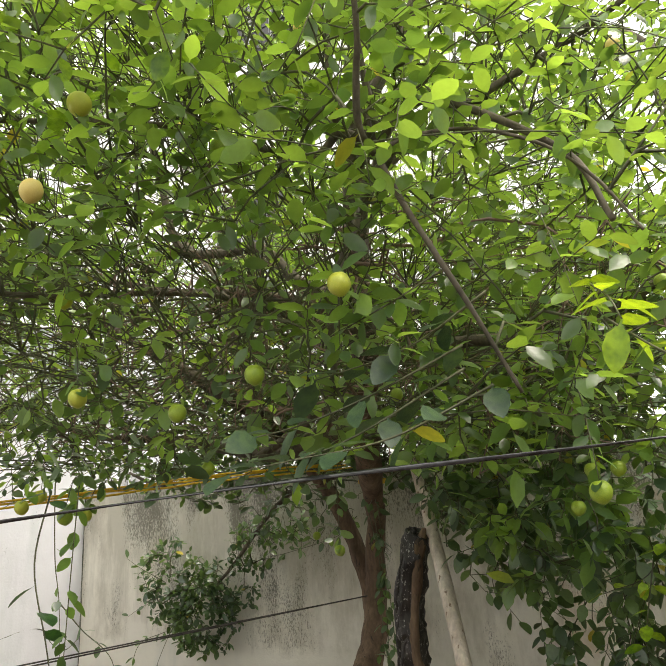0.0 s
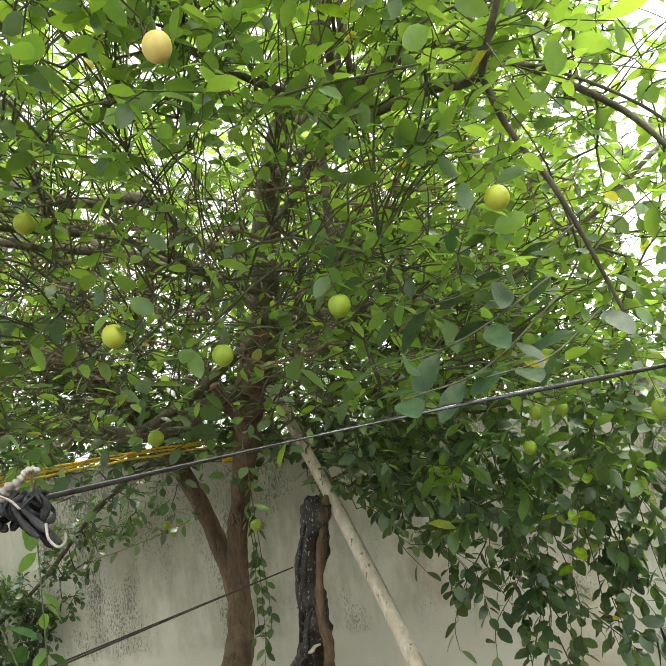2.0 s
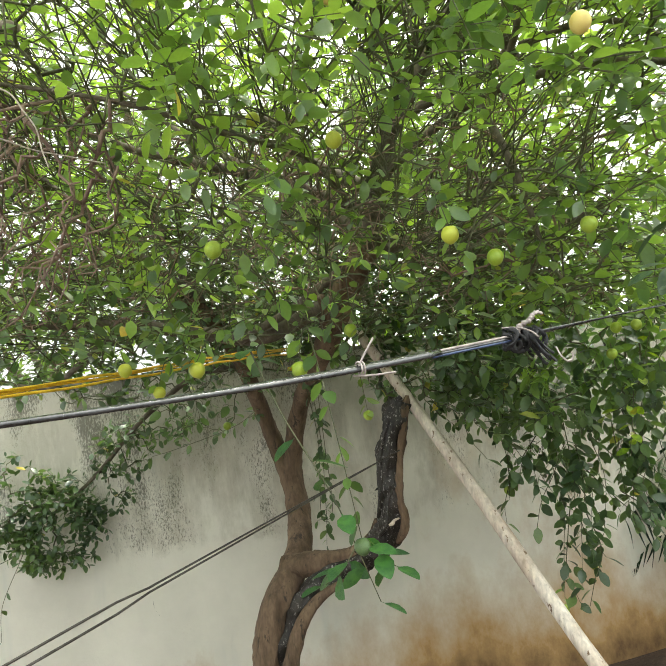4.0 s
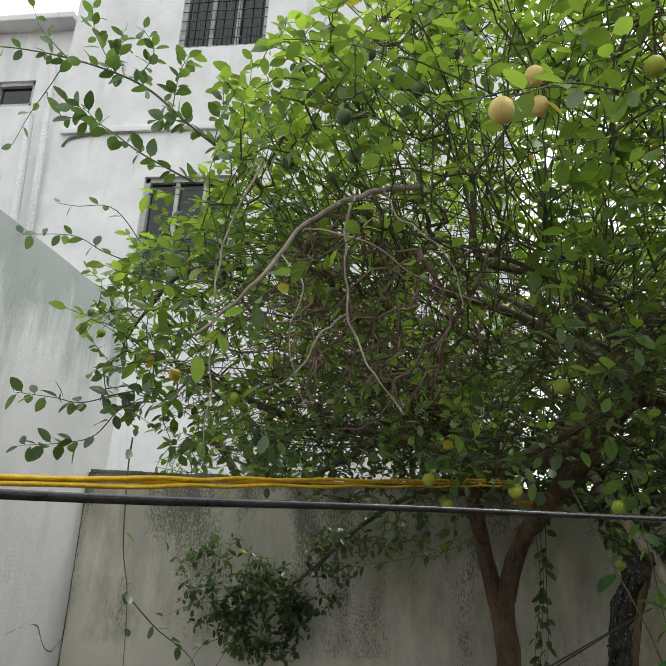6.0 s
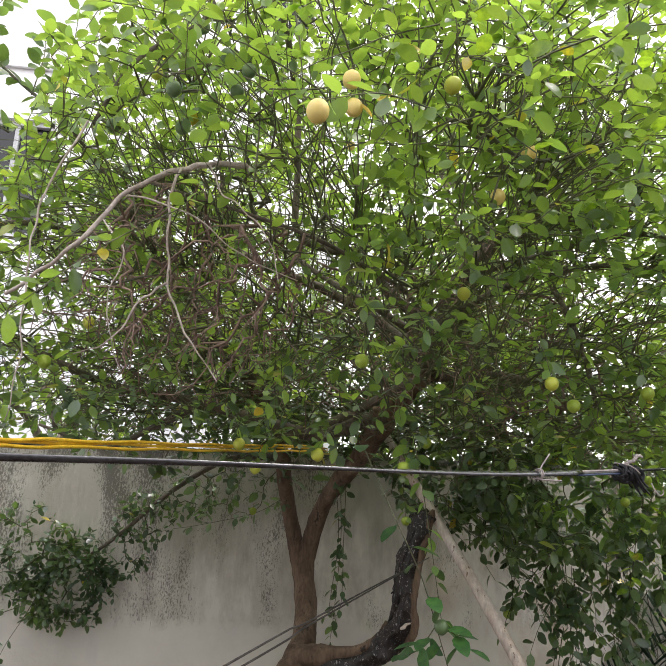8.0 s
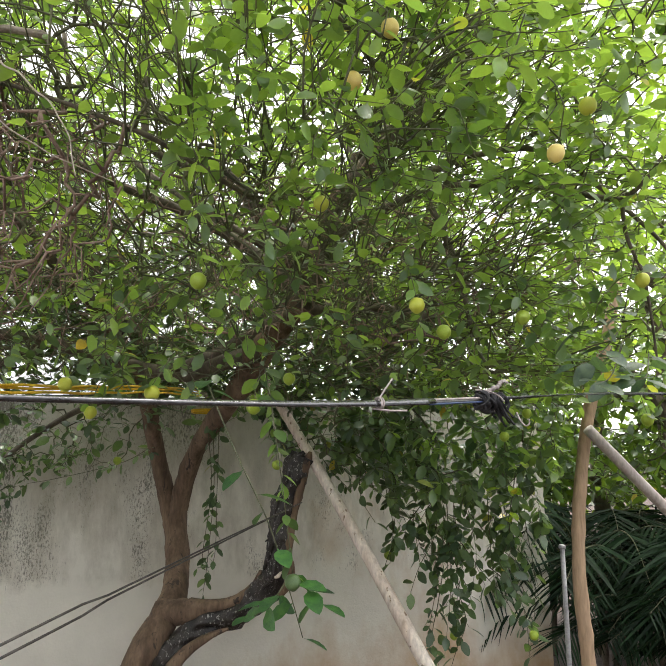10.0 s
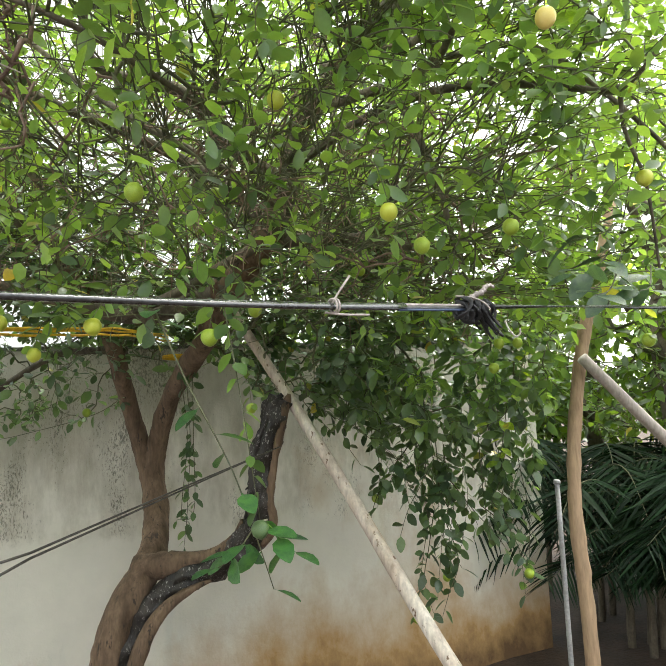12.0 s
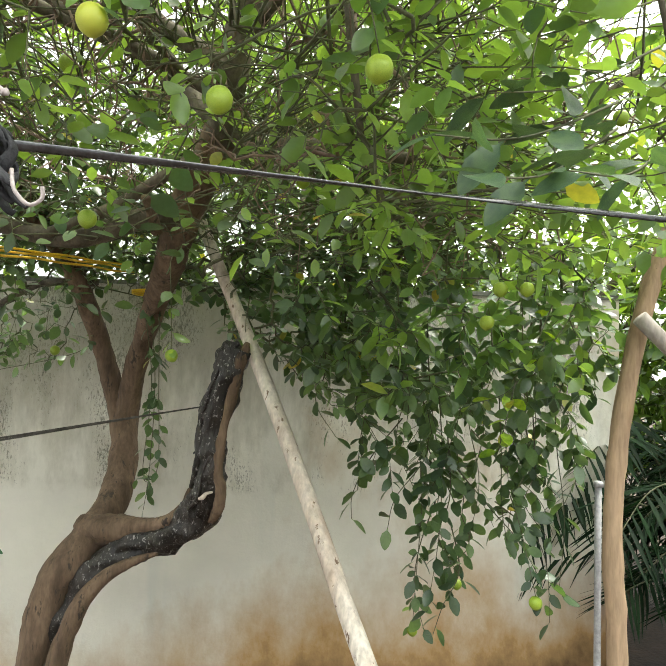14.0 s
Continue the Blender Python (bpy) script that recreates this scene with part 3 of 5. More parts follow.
MAIN = [
    ([(-2.68, 2.61, 2.30), (-2.87, 2.53, 2.24), (-3.1, 2.51, 2.16), (-3.42, 2.47, 2.22), (-3.73, 2.42, 2.29), (-4.22, 2.32, 2.35), (-4.72, 2.12, 2.55)], 0.05, 0.014),
    ([(-2.52, 2.37, 2.52), (-2.46, 2.22, 2.75), (-2.4, 2.12, 2.98), (-2.27, 1.9, 3.13), (-2.14, 1.74, 3.28), (-2.0, 1.72, 3.46), (-1.87, 1.71, 3.62), (-1.7, 1.7, 3.98)], 0.064, 0.022),
    ([(-2.48, 2.27, 2.62), (-2.77, 2.07, 2.72), (-3.01, 2, 2.82), (-3.29, 2.22, 3.08), (-3.62, 2.32, 3.4)], 0.022, 0.01),
    ([(-2.62, 2.12, 2.66), (-2.78, 1.63, 2.69), (-3.06, 1.13, 2.62), (-3.34, 0.93, 2.66), (-3.9, 1.03, 2.85)], 0.014, 0.005),
    ([(-2.44, 2.22, 2.8), (-2.23, 1.85, 2.87), (-2.02, 1.52, 2.86), (-1.81, 1.24, 2.76), (-1.74, 1.05, 2.65), (-1.71, 0.95, 2.6)], 0.022, 0.0085),
    ([(-1.71, 0.96, 2.6), (-1.70, 0.87, 2.62), (-1.67, 0.81, 2.68), (-1.63, 0.75, 2.77), (-1.6, 0.66, 3.0)], 0.0085, 0.005),
    ([(-1.71, 0.95, 2.61), (-1.67, 0.99, 2.49), (-1.61, 1.0, 2.36), (-1.56, 1.04, 2.24), (-1.5, 1.1, 2.08)], 0.008, 0.004),
    ([(-1.71, 0.95, 2.6), (-1.66, 1.02, 2.66), (-1.55, 1.1, 2.68), (-1.41, 1.13, 2.61), (-1.31, 1.11, 2.49), (-1.24, 1.12, 2.36)], 0.0055, 0.003),
    ([(-2.12, 1.67, 2.87), (-2.11, 1.42, 2.5), (-2.08, 1.36, 2.2)], 0.015, 0.008),
    ([(-2.38, 2.07, 3.0), (-2.03, 1.63, 3.0), (-2.01, 1.53, 3.15), (-1.83, 1.63, 3.55), (-1.63, 1.63, 4.0)], 0.022, 0.010),
    ([(-1.98, 1.58, 2.98), (-2.08, 1.48, 3.05), (-2.2, 1.43, 2.98), (-2.49, 1.13, 3.05), (-2.84, 0.64, 2.95)], 0.018, 0.007),
    ([(-1.98, 1.53, 3.0), (-1.73, 1.33, 2.95), (-1.39, 1.23, 2.64), (-1.29, 1.13, 2.4)], 0.014, 0.006),
    ([(-2.03, 1.53, 2.95), (-2.03, 1.33, 3.05), (-2.04, 1.33, 3.35), (-2.14, 1.23, 3.8)], 0.014, 0.007),
    ([(-1.98, 1.53, 3.05), (-1.98, 1.43, 3.35), (-1.93, 1.33, 3.8)], 0.013, 0.007),
    ([(-3.46, 2.71, 2.45), (-3.78, 2.32, 2.75), (-4.05, 1.8, 3.02), (-4.28, 1.35, 3.24)], 0.04, 0.009),
    ([(-2.5, 2.35, 2.55), (-2.78, 2.5, 2.84), (-3.13, 2.3, 2.94), (-3.44, 2.1, 2.97), (-3.75, 1.9, 3.05)], 0.036, 0.014),
    ([(-2.46, 2.22, 2.72), (-2.74, 2.2, 2.88), (-2.92, 2.15, 3.08), (-3.12, 2.1, 3.09), (-3.29, 2.0, 3.13), (-3.31, 1.9, 3.4), (-3.33, 1.8, 3.75)], 0.034, 0.014),
    ([(-3.2, 2.45, 2.15), (-2.92, 2.45, 2.28), (-2.65, 2.4, 2.44), (-2.46, 2.35, 2.53)], 0.02, 0.026),
    ([(-3.33, 1.8, 3.7), (-3.45, 1.3, 3.85), (-3.63, 0.97, 3.75), (-3.72, 0.95, 3.49), (-3.88, 0.95, 3.35), (-3.98, 0.95, 3.23), (-4.07, 0.95, 3.0)], 0.016, 0.007),
    ([(-3.41, 2.76, 2.4), (-3.61, 2.81, 2.9), (-3.71, 2.81, 3.5), (-3.77, 2.61, 4.0)], 0.034, 0.012),
    ([(-2.52, 2.42, 2.5), (-2.12, 2.47, 2.55), (-1.72, 2.42, 2.5), (-1.32, 2.32, 2.6), (-0.87, 2.22, 2.9)], 0.034, 0.010),
    ([(-2.32, 2.07, 3.2), (-1.92, 2.12, 3.4), (-1.32, 2.02, 3.5), (-0.83, 1.92, 3.7)], 0.024, 0.008),
    ([(-4.23, 1.92, 3.0), (-4.53, 1.53, 2.85), (-4.75, 1.6, 2.68), (-4.86, 1.66, 2.55)], 0.016, 0.003),
    ([(-3.73, 2.42, 2.29), (-4.02, 2.61, 2.15), (-4.31, 2.91, 2.08), (-4.71, 3.01, 2.2)], 0.022, 0.008),
    ([(-3.2, 3.18, 2.08), (-3.58, 3.42, 2.08), (-3.95, 3.5, 1.86), (-4.3, 3.55, 1.54), (-4.62, 3.58, 1.32)], 0.022, 0.008),
]
for pts, r0, r1 in MAIN:
    skeleton.append(limb("limb", pts, r0, r1, M_LIMB, 0.18, 8))
# pale dead branch and its dry twigs
DRY = [
    ([(-3.518, 0.851, 2.832), (-3.544, 0.834, 2.836), (-3.62, 0.809, 2.819), (-3.704, 0.767, 2.777), (-3.789, 0.733, 2.718), (-3.873, 0.708, 2.65), (-3.966, 0.708, 2.515), (-4.042, 0.708, 2.413), (-4.186, 0.75, 2.312)], 0.0177, 0.0093),
    ([(-3.729, 0.75, 2.76), (-3.729, 0.665, 2.667), (-3.738, 0.665, 2.523), (-3.721, 0.665, 2.371), (-3.67, 0.665, 2.227), (-3.62, 0.665, 2.151), (-3.56, 0.665, 2.075)], 0.008, 0.0034),
    ([(-3.721, 0.665, 2.354), (-3.797, 0.665, 2.287), (-3.848, 0.665, 2.194), (-3.949, 0.648, 2.126)], 0.0059, 0.0025),
    ([(-3.991, 0.623, 2.819), (-4.067, 0.623, 2.616), (-4.093, 0.623, 2.447), (-4.084, 0.623, 2.261), (-4.076, 0.623, 2.084), (-4.101, 0.665, 1.94)], 0.0059, 0.0025),
    ([(-3.873, 0.708, 2.633), (-3.696, 0.682, 2.582), (-3.51, 0.75, 2.481), (-3.341, 0.877, 2.464)], 0.0051, 0.0025),
    ([(-3.932, 0.708, 2.549), (-3.848, 0.648, 2.422), (-3.873, 0.623, 2.253), (-3.814, 0.623, 2.084)], 0.0042, 0.0021),
    ([(-3.645, 0.792, 2.802), (-3.594, 0.708, 2.675), (-3.468, 0.665, 2.549), (-3.408, 0.665, 2.38)], 0.0051, 0.0025),
]
for pts, r0, r1 in DRY:
    bends = spline(pts, 3 * len(pts))
    bends[1:-1] += np.array([[0.014 * noise.noise(Vector(p * 13)), 0.014 * noise.noise(Vector(p * 17)), 0.014 * noise.noise(Vector(p * 19))] for p in bends[1:-1]])
    limb("dry_branch", bends, r0 * (0.66 if r0 > 0.015 else 0.6), r1 * 0.55, M_DRYWOOD, 0.3, 7, "pale leafless dry branch")
limb("cut_stub", [(-2.77, 2.52, 2.2), (-2.78, 2.45, 2.26), (-2.79, 2.40, 2.31)], 0.022, 0.02, M_BARK, 0.15, 10, "sawn branch stub")

rng = np.random.default_rng(7)

def in_lobe(c, r, n, shell=0.0):
    """n random places in an ellipsoid, thicker towards its skin."""
    d = rng.normal(size=(n, 3))
    d /= np.linalg.norm(d, axis=1, keepdims=True)
    u = (shell + (1 - shell) * rng.random(n)) ** (1 / 3)
    return np.array(c) + d * u[:, None] * np.array(r)

# crown lobes: middle, half sizes, number of shoots, lowest height
LOBES = [
    ((-2.9, 2.15, 3.1), (1.72, 1.75, 1.25), 2700, 2.02),
    ((-4.25, 1.8, 2.58), (0.78, 0.95, 0.68), 540, 2.0),
    ((-1.78, 1.92, 2.75), (0.95, 1.2, 0.95), 430, 1.92),
    ((-2.78, 0.8, 3.0), (1.4, 0.75, 0.6), 640, 2.35),
    ((-2.6, 1.6, 2.25), (1.3, 0.7, 0.35), 260, 1.95),
    ((-1.65, 2.6, 1.85), (0.78, 0.6, 0.42), 480, 1.5),
    ((-1.5, 2.7, 1.35), (0.5, 0.25, 0.3), 34, 1.1),
    ((-2.1, 2.95, 1.95), (0.5, 0.5, 0.3), 230, 1.68),
    ((-3.5, 3.1, 2.2), (1.3, 0.45, 0.3), 420, 1.88),
    ((-3.0, 3.05, 2.5), (1.6, 0.5, 0.5), 760, 1.95),
    ((-2.9, 3.0, 2.85), (1.7, 0.5, 0.75), 900, 2.1),
    ((-4.85, 3.57, 1.45), (0.36, 0.12, 0.32), 150, 0.95),
    ((-4.55, 3.57, 1.24), (0.33, 0.14, 0.3), 300, 0.93),
    ((-4.35, 3.57, 1.45), (0.28, 0.12, 0.2), 80, 1.05),
    ((-4.12, 3.57, 1.68), (0.22, 0.12, 0.18), 140, 1.05),
    ((-3.85, 3.52, 1.82), (0.25, 0.12, 0.16), 90, 1.4),
    ((-3.5, 3.3, 1.85), (0.35, 0.2, 0.2), 40, 1.6),
    ((-1.0, 2.1, 2.75), (0.8, 1.0, 0.95), 80, 1.9),
]
goals = []
for c, r, n, low in LOBES:
    p = in_lobe(c, r, n, 0.12)
    p = p[(p[:, 2] > low + 0.08 * rng.random(len(p))) & (p[:, 1] < 3.62)]
    # head room over the path in front of the tree
    p = p[(p[:, 1] > 0.55 - 0.62 * np.clip((p[:, 2] - 2.1) / 0.45, 0, 1))]
    goals.append(p)
goals = np.vstack(goals)

def grow(goals, skeleton, seg=0.10, wander=0.16, batch=160):
    """Joins every goal to the nearest wood that stands already, nearest goals first. Returns the places, the shoots as lists of places and the shoots that each place bears."""
    wood = np.vstack([s[3:] for s in skeleton])
    nodes = np.zeros((len(wood) + len(goals) * 13, 3))
    nodes[: len(wood)] = wood
    parent = np.full(len(nodes), -1)
    load = np.zeros(len(nodes))
    count = len(wood)

    def tree_of(n):
        kd = KDTree(n)
        for k in range(n):
            kd.insert(nodes[k], k)
        kd.balance()
        return kd

    kd = tree_of(count)
    order = np.argsort([kd.find(g)[2] for g in goals])
    chains = []
    for b in range(0, len(order), batch):
        kd = tree_of(count)
        for g in goals[order[b : b + batch]]:
            _, k, dist = kd.find(g)
            a = nodes[k]
            n = int(min(12, max(2, round(dist / seg))))
            side = rng.normal(size=3) * wander * dist
            ids = [k]
            for i in range(1, n + 1):
                t = i / n
                p = a + (g - a) * t + side * math.sin(math.pi * t) * 0.8 + rng.normal(size=3) * 0.007
                p[2] += 0.10 * dist * math.sin(math.pi * t)
                nodes[count] = p
                parent[count] = ids[-1]
                ids.append(count)
                count += 1
            chains.append(ids)
    for ids in chains:
        load[ids[-1]] += 1
    for k in range(count - 1, len(wood) - 1, -1):
        if parent[k] >= len(wood):
            load[parent[k]] += load[k]
    return nodes[:count], chains, load[:count]

nodes, chains, load = grow(goals, skeleton)
bare = np.vstack([in_lobe(c, r, n) for c, r, n in [((-3.72, 1.05, 2.48), (0.42, 0.35, 0.4), 460), ((-3.2, 1.9, 2.6), (1.2, 0.8, 0.5), 500), ((-2.5, 1.7, 2.6), (0.8, 0.6, 0.5), 350), ((-4.2, 2.2, 2.5), (0.7, 0.7, 0.4), 250), ((-1.8, 2.1, 2.4), (0.7, 0.7, 0.5), 250)]])
bare_nodes, bare_chains, bare_load = grow(bare, skeleton + [nodes[c] for c in chains[::9] if len(c) > 4], 0.09, 0.22)
arr = [tube_arrays(bare_nodes[c], np.minimum(0.0016 * np.maximum(bare_load[c], 1) ** 0.36, 0.006), sides=4) for c in bare_chains]
attach(tagged(new("dry_twig_mass", quad_mesh("dry_twig_mass", *joined(arr), M_DEAD)), "tangle of leafless reddish-brown dry twigs", kind="stuff"), tree)
arr = []
for ids in chains:
    path = nodes[ids]
    r = 0.0014 * np.maximum(load[ids], 1) ** 0.38
    r[0] = r[1] * 1.1
    arr.append(tube_arrays(path, np.minimum(r, 0.009), sides=4))
# long arching shoots, bare for most of their length
arcs = []
firm = np.flatnonzero(load >= 4)
HEART = np.array((-2.8, 2.45, 2.35))
for k in rng.choice(firm, 6500):
    p0 = nodes[k]
    way = p0 - HEART
    way /= np.linalg.norm(way) + 1e-9
    way = way * 0.8 + rng.normal(size=3) * 0.5 + np.array((0, 0, 0.3))
    way /= np.linalg.norm(way)
    span = rng.uniform(0.3, 0.95)
    bend = np.array((*rng.normal(size=2) * 0.18, -rng.uniform(0.15, 0.5)))
    u = np.linspace(0, 1, 9)[:, None]
    path = p0 + way * span * u + bend * span * u * u + rng.normal(size=(9, 3)) * 0.006 * u
    e = path[-1]
    roof = (e[1] < 0.75 - 0.6 * min(1, max(0, (e[2] - 2.1) / 0.45)))
    inside = any(np.sum(((e - np.array(c)) / np.array(r)) ** 2) < 1.12 for c, r, n, low in LOBES[:5])
    if roof or not inside or path[:, 2].min() < 1.98 or path[:, 1].max() > 3.6:
        continue
    arcs.append(path)
    arr.append(tube_arrays(path, np.linspace(rng.uniform(0.0022, 0.0038), 0.0011, 9), sides=4))
twigs = new("twig_mass", quad_mesh("twig_mass", *joined(arr), M_TWIG))
attach(tagged(twigs, "thin green-brown twigs", kind="stuff"), tree)

# leaves
def leaf_shape(rows, widths):
    """An oval blade, folded at its midrib and bent down at its tip; one long and lying along +x."""
    v = []
    for s, w in zip(rows, widths):
        z = -0.16 * s * s
        for side in (-1, 0, 1):
            v.append((s, side * w * 0.27, z + abs(side) * w * 0.05))
    q = [(3 * k + s, 3 * k + 3 + s, 3 * k + 4 + s, 3 * k + 1 + s) for k in range(len(rows) - 1) for s in (0, 1)]
    return np.array(v), np.array(q)

LEAF_FINE = leaf_shape((0, 0.12, 0.3, 0.55, 0.8, 0.94, 1), (0.08, 0.1, 0.78, 1.0, 0.72, 0.34, 0.03))
LEAF_PLAIN = leaf_shape((0, 0.3, 0.68, 1), (0.07, 0.92, 0.9, 0.06))

def leaf_frames(at, along, length, up_bias=1.0):
    """Turn and size for each leaf: along its stalk, face mostly up."""
    x = along / (np.linalg.norm(along, axis=1, keepdims=True) + 1e-9)
    up = np.tile((0, 0, up_bias), (len(at), 1)) + rng.normal(size=(len(at), 3)) * 0.42
    y = np.cross(up, x)
    y /= np.linalg.norm(y, axis=1, keepdims=True) + 1e-9
    z = np.cross(x, y)
    return np.stack([x, y, z], 2) * np.asarray(length)[:, None, None]

def leaf_cloud(name, at, frames, shape, material):
    v, q = shape
    verts = np.einsum("nij,kj->nki", frames, v) + at[:, None, :]
    quads = (q[None] + (np.arange(len(at)) * len(v))[:, None, None]).reshape(-1, 4)
    return quad_mesh(name, verts.reshape(-1, 3), quads, material)

def leaves_on(nodes, chains, step=0.022, size=(0.036, 0.066), keep=0.75, spread=0.9, most=14, low=0.0):
    at, along, length = [], [], []
    for ids in chains:
        p = nodes[ids]
        seg = np.linalg.norm(np.diff(p, axis=0), axis=1)
        total = seg.sum()
        k = int(min(most, max(4, total * keep / step)))
        s = total - np.arange(k) * step * (0.8 + 0.5 * rng.random(k))
        cum = np.r_[0, np.cumsum(seg)]
        a0 = rng.random() * 6.28
        for i, d in enumerate(s):
            d = max(d, 0)
            j = min(np.searchsorted(cum, d, side="right") - 1, len(seg) - 1)
            t = (d - cum[j]) / (seg[j] + 1e-9)
            way = (p[j + 1] - p[j]) / (seg[j] + 1e-9)
            u = np.cross(way, (0.1, 0.2, 1))
            u /= np.linalg.norm(u) + 1e-9
            w = np.cross(way, u)
            a = a0 + i * 2.4
            out = math.cos(a) * u + math.sin(a) * w
            at.append(p[j] + t * (p[j + 1] - p[j]))
            along.append(way * 0.55 + out * spread + np.array((0, 0, -0.12)))
            length.append(rng.uniform(*size) * (1.0 + low * float(np.clip((2.2 - p[j][2]) / 0.25, 0, 1)) * (p[j][1] < 3.3)))
    return np.array(at), np.array(along), np.array(length)

at, along, length = leaves_on(nodes, chains, step=0.0175, size=(0.032, 0.068), most=17, low=0.45)
a2, al2, ln2 = leaves_on(np.vstack(arcs), [list(range(9 * k, 9 * k + 9)) for k in range(len(arcs))], 0.03, (0.045, 0.08), 0.3, 0.9, 5)
at, along, length = np.vstack([at, a2]), np.vstack([along, al2]), np.r_[length, ln2]
along[:, 2] *= np.where(at[:, 2] > 1.9, 0.6, 1.0)
# the dry patch and the shaded heart of the crown have lost most of their leaves
def within(lo, hi):
    return np.all((at > np.array(lo)) & (at < np.array(hi)), axis=1)
odds = np.ones(len(at))
odds[np.sum(((at - np.array((-2.9, 2.15, 3.0))) / np.array((1.3, 1.35, 0.85))) ** 2, axis=1) < 1] = 0.7
odds[within((-3.3, 0.9, 1.98), (-2.15, 2.55, 2.85))] = 0.36
odds[within((-4.4, 2.5, 1.5), (-2.75, 3.7, 2.12))] = 0.35
odds[within((-5.5, 1.3, 1.95), (-3.5, 3.0, 2.95))] = 0.58
odds[within((-4.25, -1, 2.1), (-3.2, 1.2, 2.95))] = 0.14
# ripe fruit hangs free at the outside of the crown
for x, y, z in ((-3.266, 0.26, 2.79), (-3.256, 0.28, 2.724), (-3.368, 0.0, 2.518), (-2.986, 0.317, 2.848), (-2.245, 0.518, 2.506), (-2.66, 0.59, 2.84), (-2.75, 0.98, 2.5), (-1.75, 0.84, 2.29)):
    odds[within((x - 0.075, y - 0.45, z - 0.2), (x + 0.075, y + 0.03, z + 0.06))] = 0.0
# nothing grows close before the prop pole
rise = (at[:, 2] + 0.03) / 2.425
odds[(np.abs(at[:, 0] + 1.58 + 1.12 * rise) < 0.2) & (at[:, 1] < 1.56 + 1.517 * rise) & (at[:, 1] > 0.7 + 1.517 * rise) & (at[:, 2] < 2.3)] = 0.06
stay = rng.random(len(at)) < odds
at, along, length = at[stay], along[stay], length[stay]
frames = leaf_frames(at, along, length)
front = at[:, 1] < 0.55 + 0.25 * (at[:, 2] > 2.6)
near_ids = np.flatnonzero(front & (at[:, 0] > -3.2) & (at[:, 0] < -1.4))
near_ids = near_ids[:: max(1, len(near_ids) // 200)][:200]
rest = np.ones(len(at), bool)
rest[near_ids] = False
close = rest & (at[:, 1] < 1.1)
far = rest & ~close
# old thick leaves of the low and inner crown, their colour darkened for shade
in_shade = rest & (at[:, 1] > 1.1 + 1.1 * (at[:, 0] > -2.3)) & (at[:, 2] + 0.18 * rng.normal(size=len(at)) < 2.1 + 0.12 * (at[:, 1] > 1.6) + 0.5 * (at[:, 1] > 2.45))
far &= ~in_shade
close &= ~in_shade
low_crown = new("low_crown", leaf_cloud("low_crown", at[in_shade], frames[in_shade], LEAF_FINE, M_SHADED))
attach(tagged(low_crown, "thick old leaves, coloured darker for the shade of the crown", kind="stuff"), tree)
crown = new("crown", leaf_cloud("crown", at[far], frames[far], LEAF_PLAIN, M_LEAF))
attach(tagged(crown, "dense small oval dark green leaves", kind="stuff"), tree)
crown2 = new("crown_front", leaf_cloud("crown_front", at[close], frames[close], LEAF_FINE, M_LEAF))
attach(tagged(crown2, "bright backlit oval green leaves", kind="stuff"), tree)
leaf_me = quad_mesh("leaf", *LEAF_FINE, M_LEAF1)
for k in near_ids:
    ob = new("leaf", leaf_me)
    m = Matrix([[*map(float, frames[k][r]), float(at[k][r])] for r in range(3)] + [[0, 0, 0, 1]])
    ob.matrix_basis = m
    attach(ob, tree)

# a bright young shoot and hanging sprays, leaf by leaf
LEAF_ME = {m: quad_mesh("leaf", *LEAF_FINE, m) for m in (M_BROAD1, M_FLAT1, M_YOUNG1)}

loose = []

def spray(pts, n, size, material=None, r=0.0025, spread=0.9, label=""):
    """A shoot with n leaves; with a material each leaf is an object of its own, else they join the loose sprays."""
    path = spline(pts, 5 * len(pts))
    tube("shoot", path, np.linspace(r, max(0.0012, r * 0.3), len(path)), M_TWIG, tree, label, sides=5)
    a, al, ln = leaves_on(path, [list(range(len(path)))], step=np.linalg.norm(np.diff(path, axis=0), axis=1).sum() / n, size=size, keep=1.0, spread=spread, most=n)
    if material is not None:
        al[:, 2] = al[:, 2] * 0.3 - 0.08
    f = leaf_frames(a, al, ln, 0.7 if material is None else 1.3)
    if material is None:
        loose.append((a, f))
        return
    for m, p in zip(f, a):
        ob = new("leaf", LEAF_ME[material])
        ob.matrix_basis = Matrix([[*map(float, m[r]), float(p[r])] for r in range(3)] + [[0, 0, 0, 1]])
        attach(ob, tree)

spray([(-1.37, 1.15, 2.3), (-1.30, 0.95, 2.2), (-1.27, 0.85, 2.13)], 9, (0.055, 0.085), M_YOUNG1, label="bright yellow-green young shoot")
spray([(-1.33, 1.1, 2.2), (-1.22, 0.92, 2.08), (-1.17, 0.85, 2.06)], 8, (0.055, 0.085), M_YOUNG1)
# broad leaves that spread flat over the cable
for way, count in [
    ([(-1.62, 1.12, 2.2), (-1.78, 1.0, 2.1), (-1.9, 0.9, 2.04), (-2.02, 0.81, 2.01)], 9),
    ([(-1.55, 1.08, 2.1), (-1.7, 0.92, 2.0), (-1.84, 0.8, 1.965)], 8),
    ([(-1.62, 1.12, 2.15), (-1.82, 0.93, 2.0), (-1.98, 0.79, 1.95)], 8),
    ([(-1.55, 1.1, 2.3), (-1.72, 1.06, 2.2), (-1.9, 0.98, 2.145)], 8),
]:
    spray(way, count, (0.075, 0.11), M_FLAT1, 0.003)
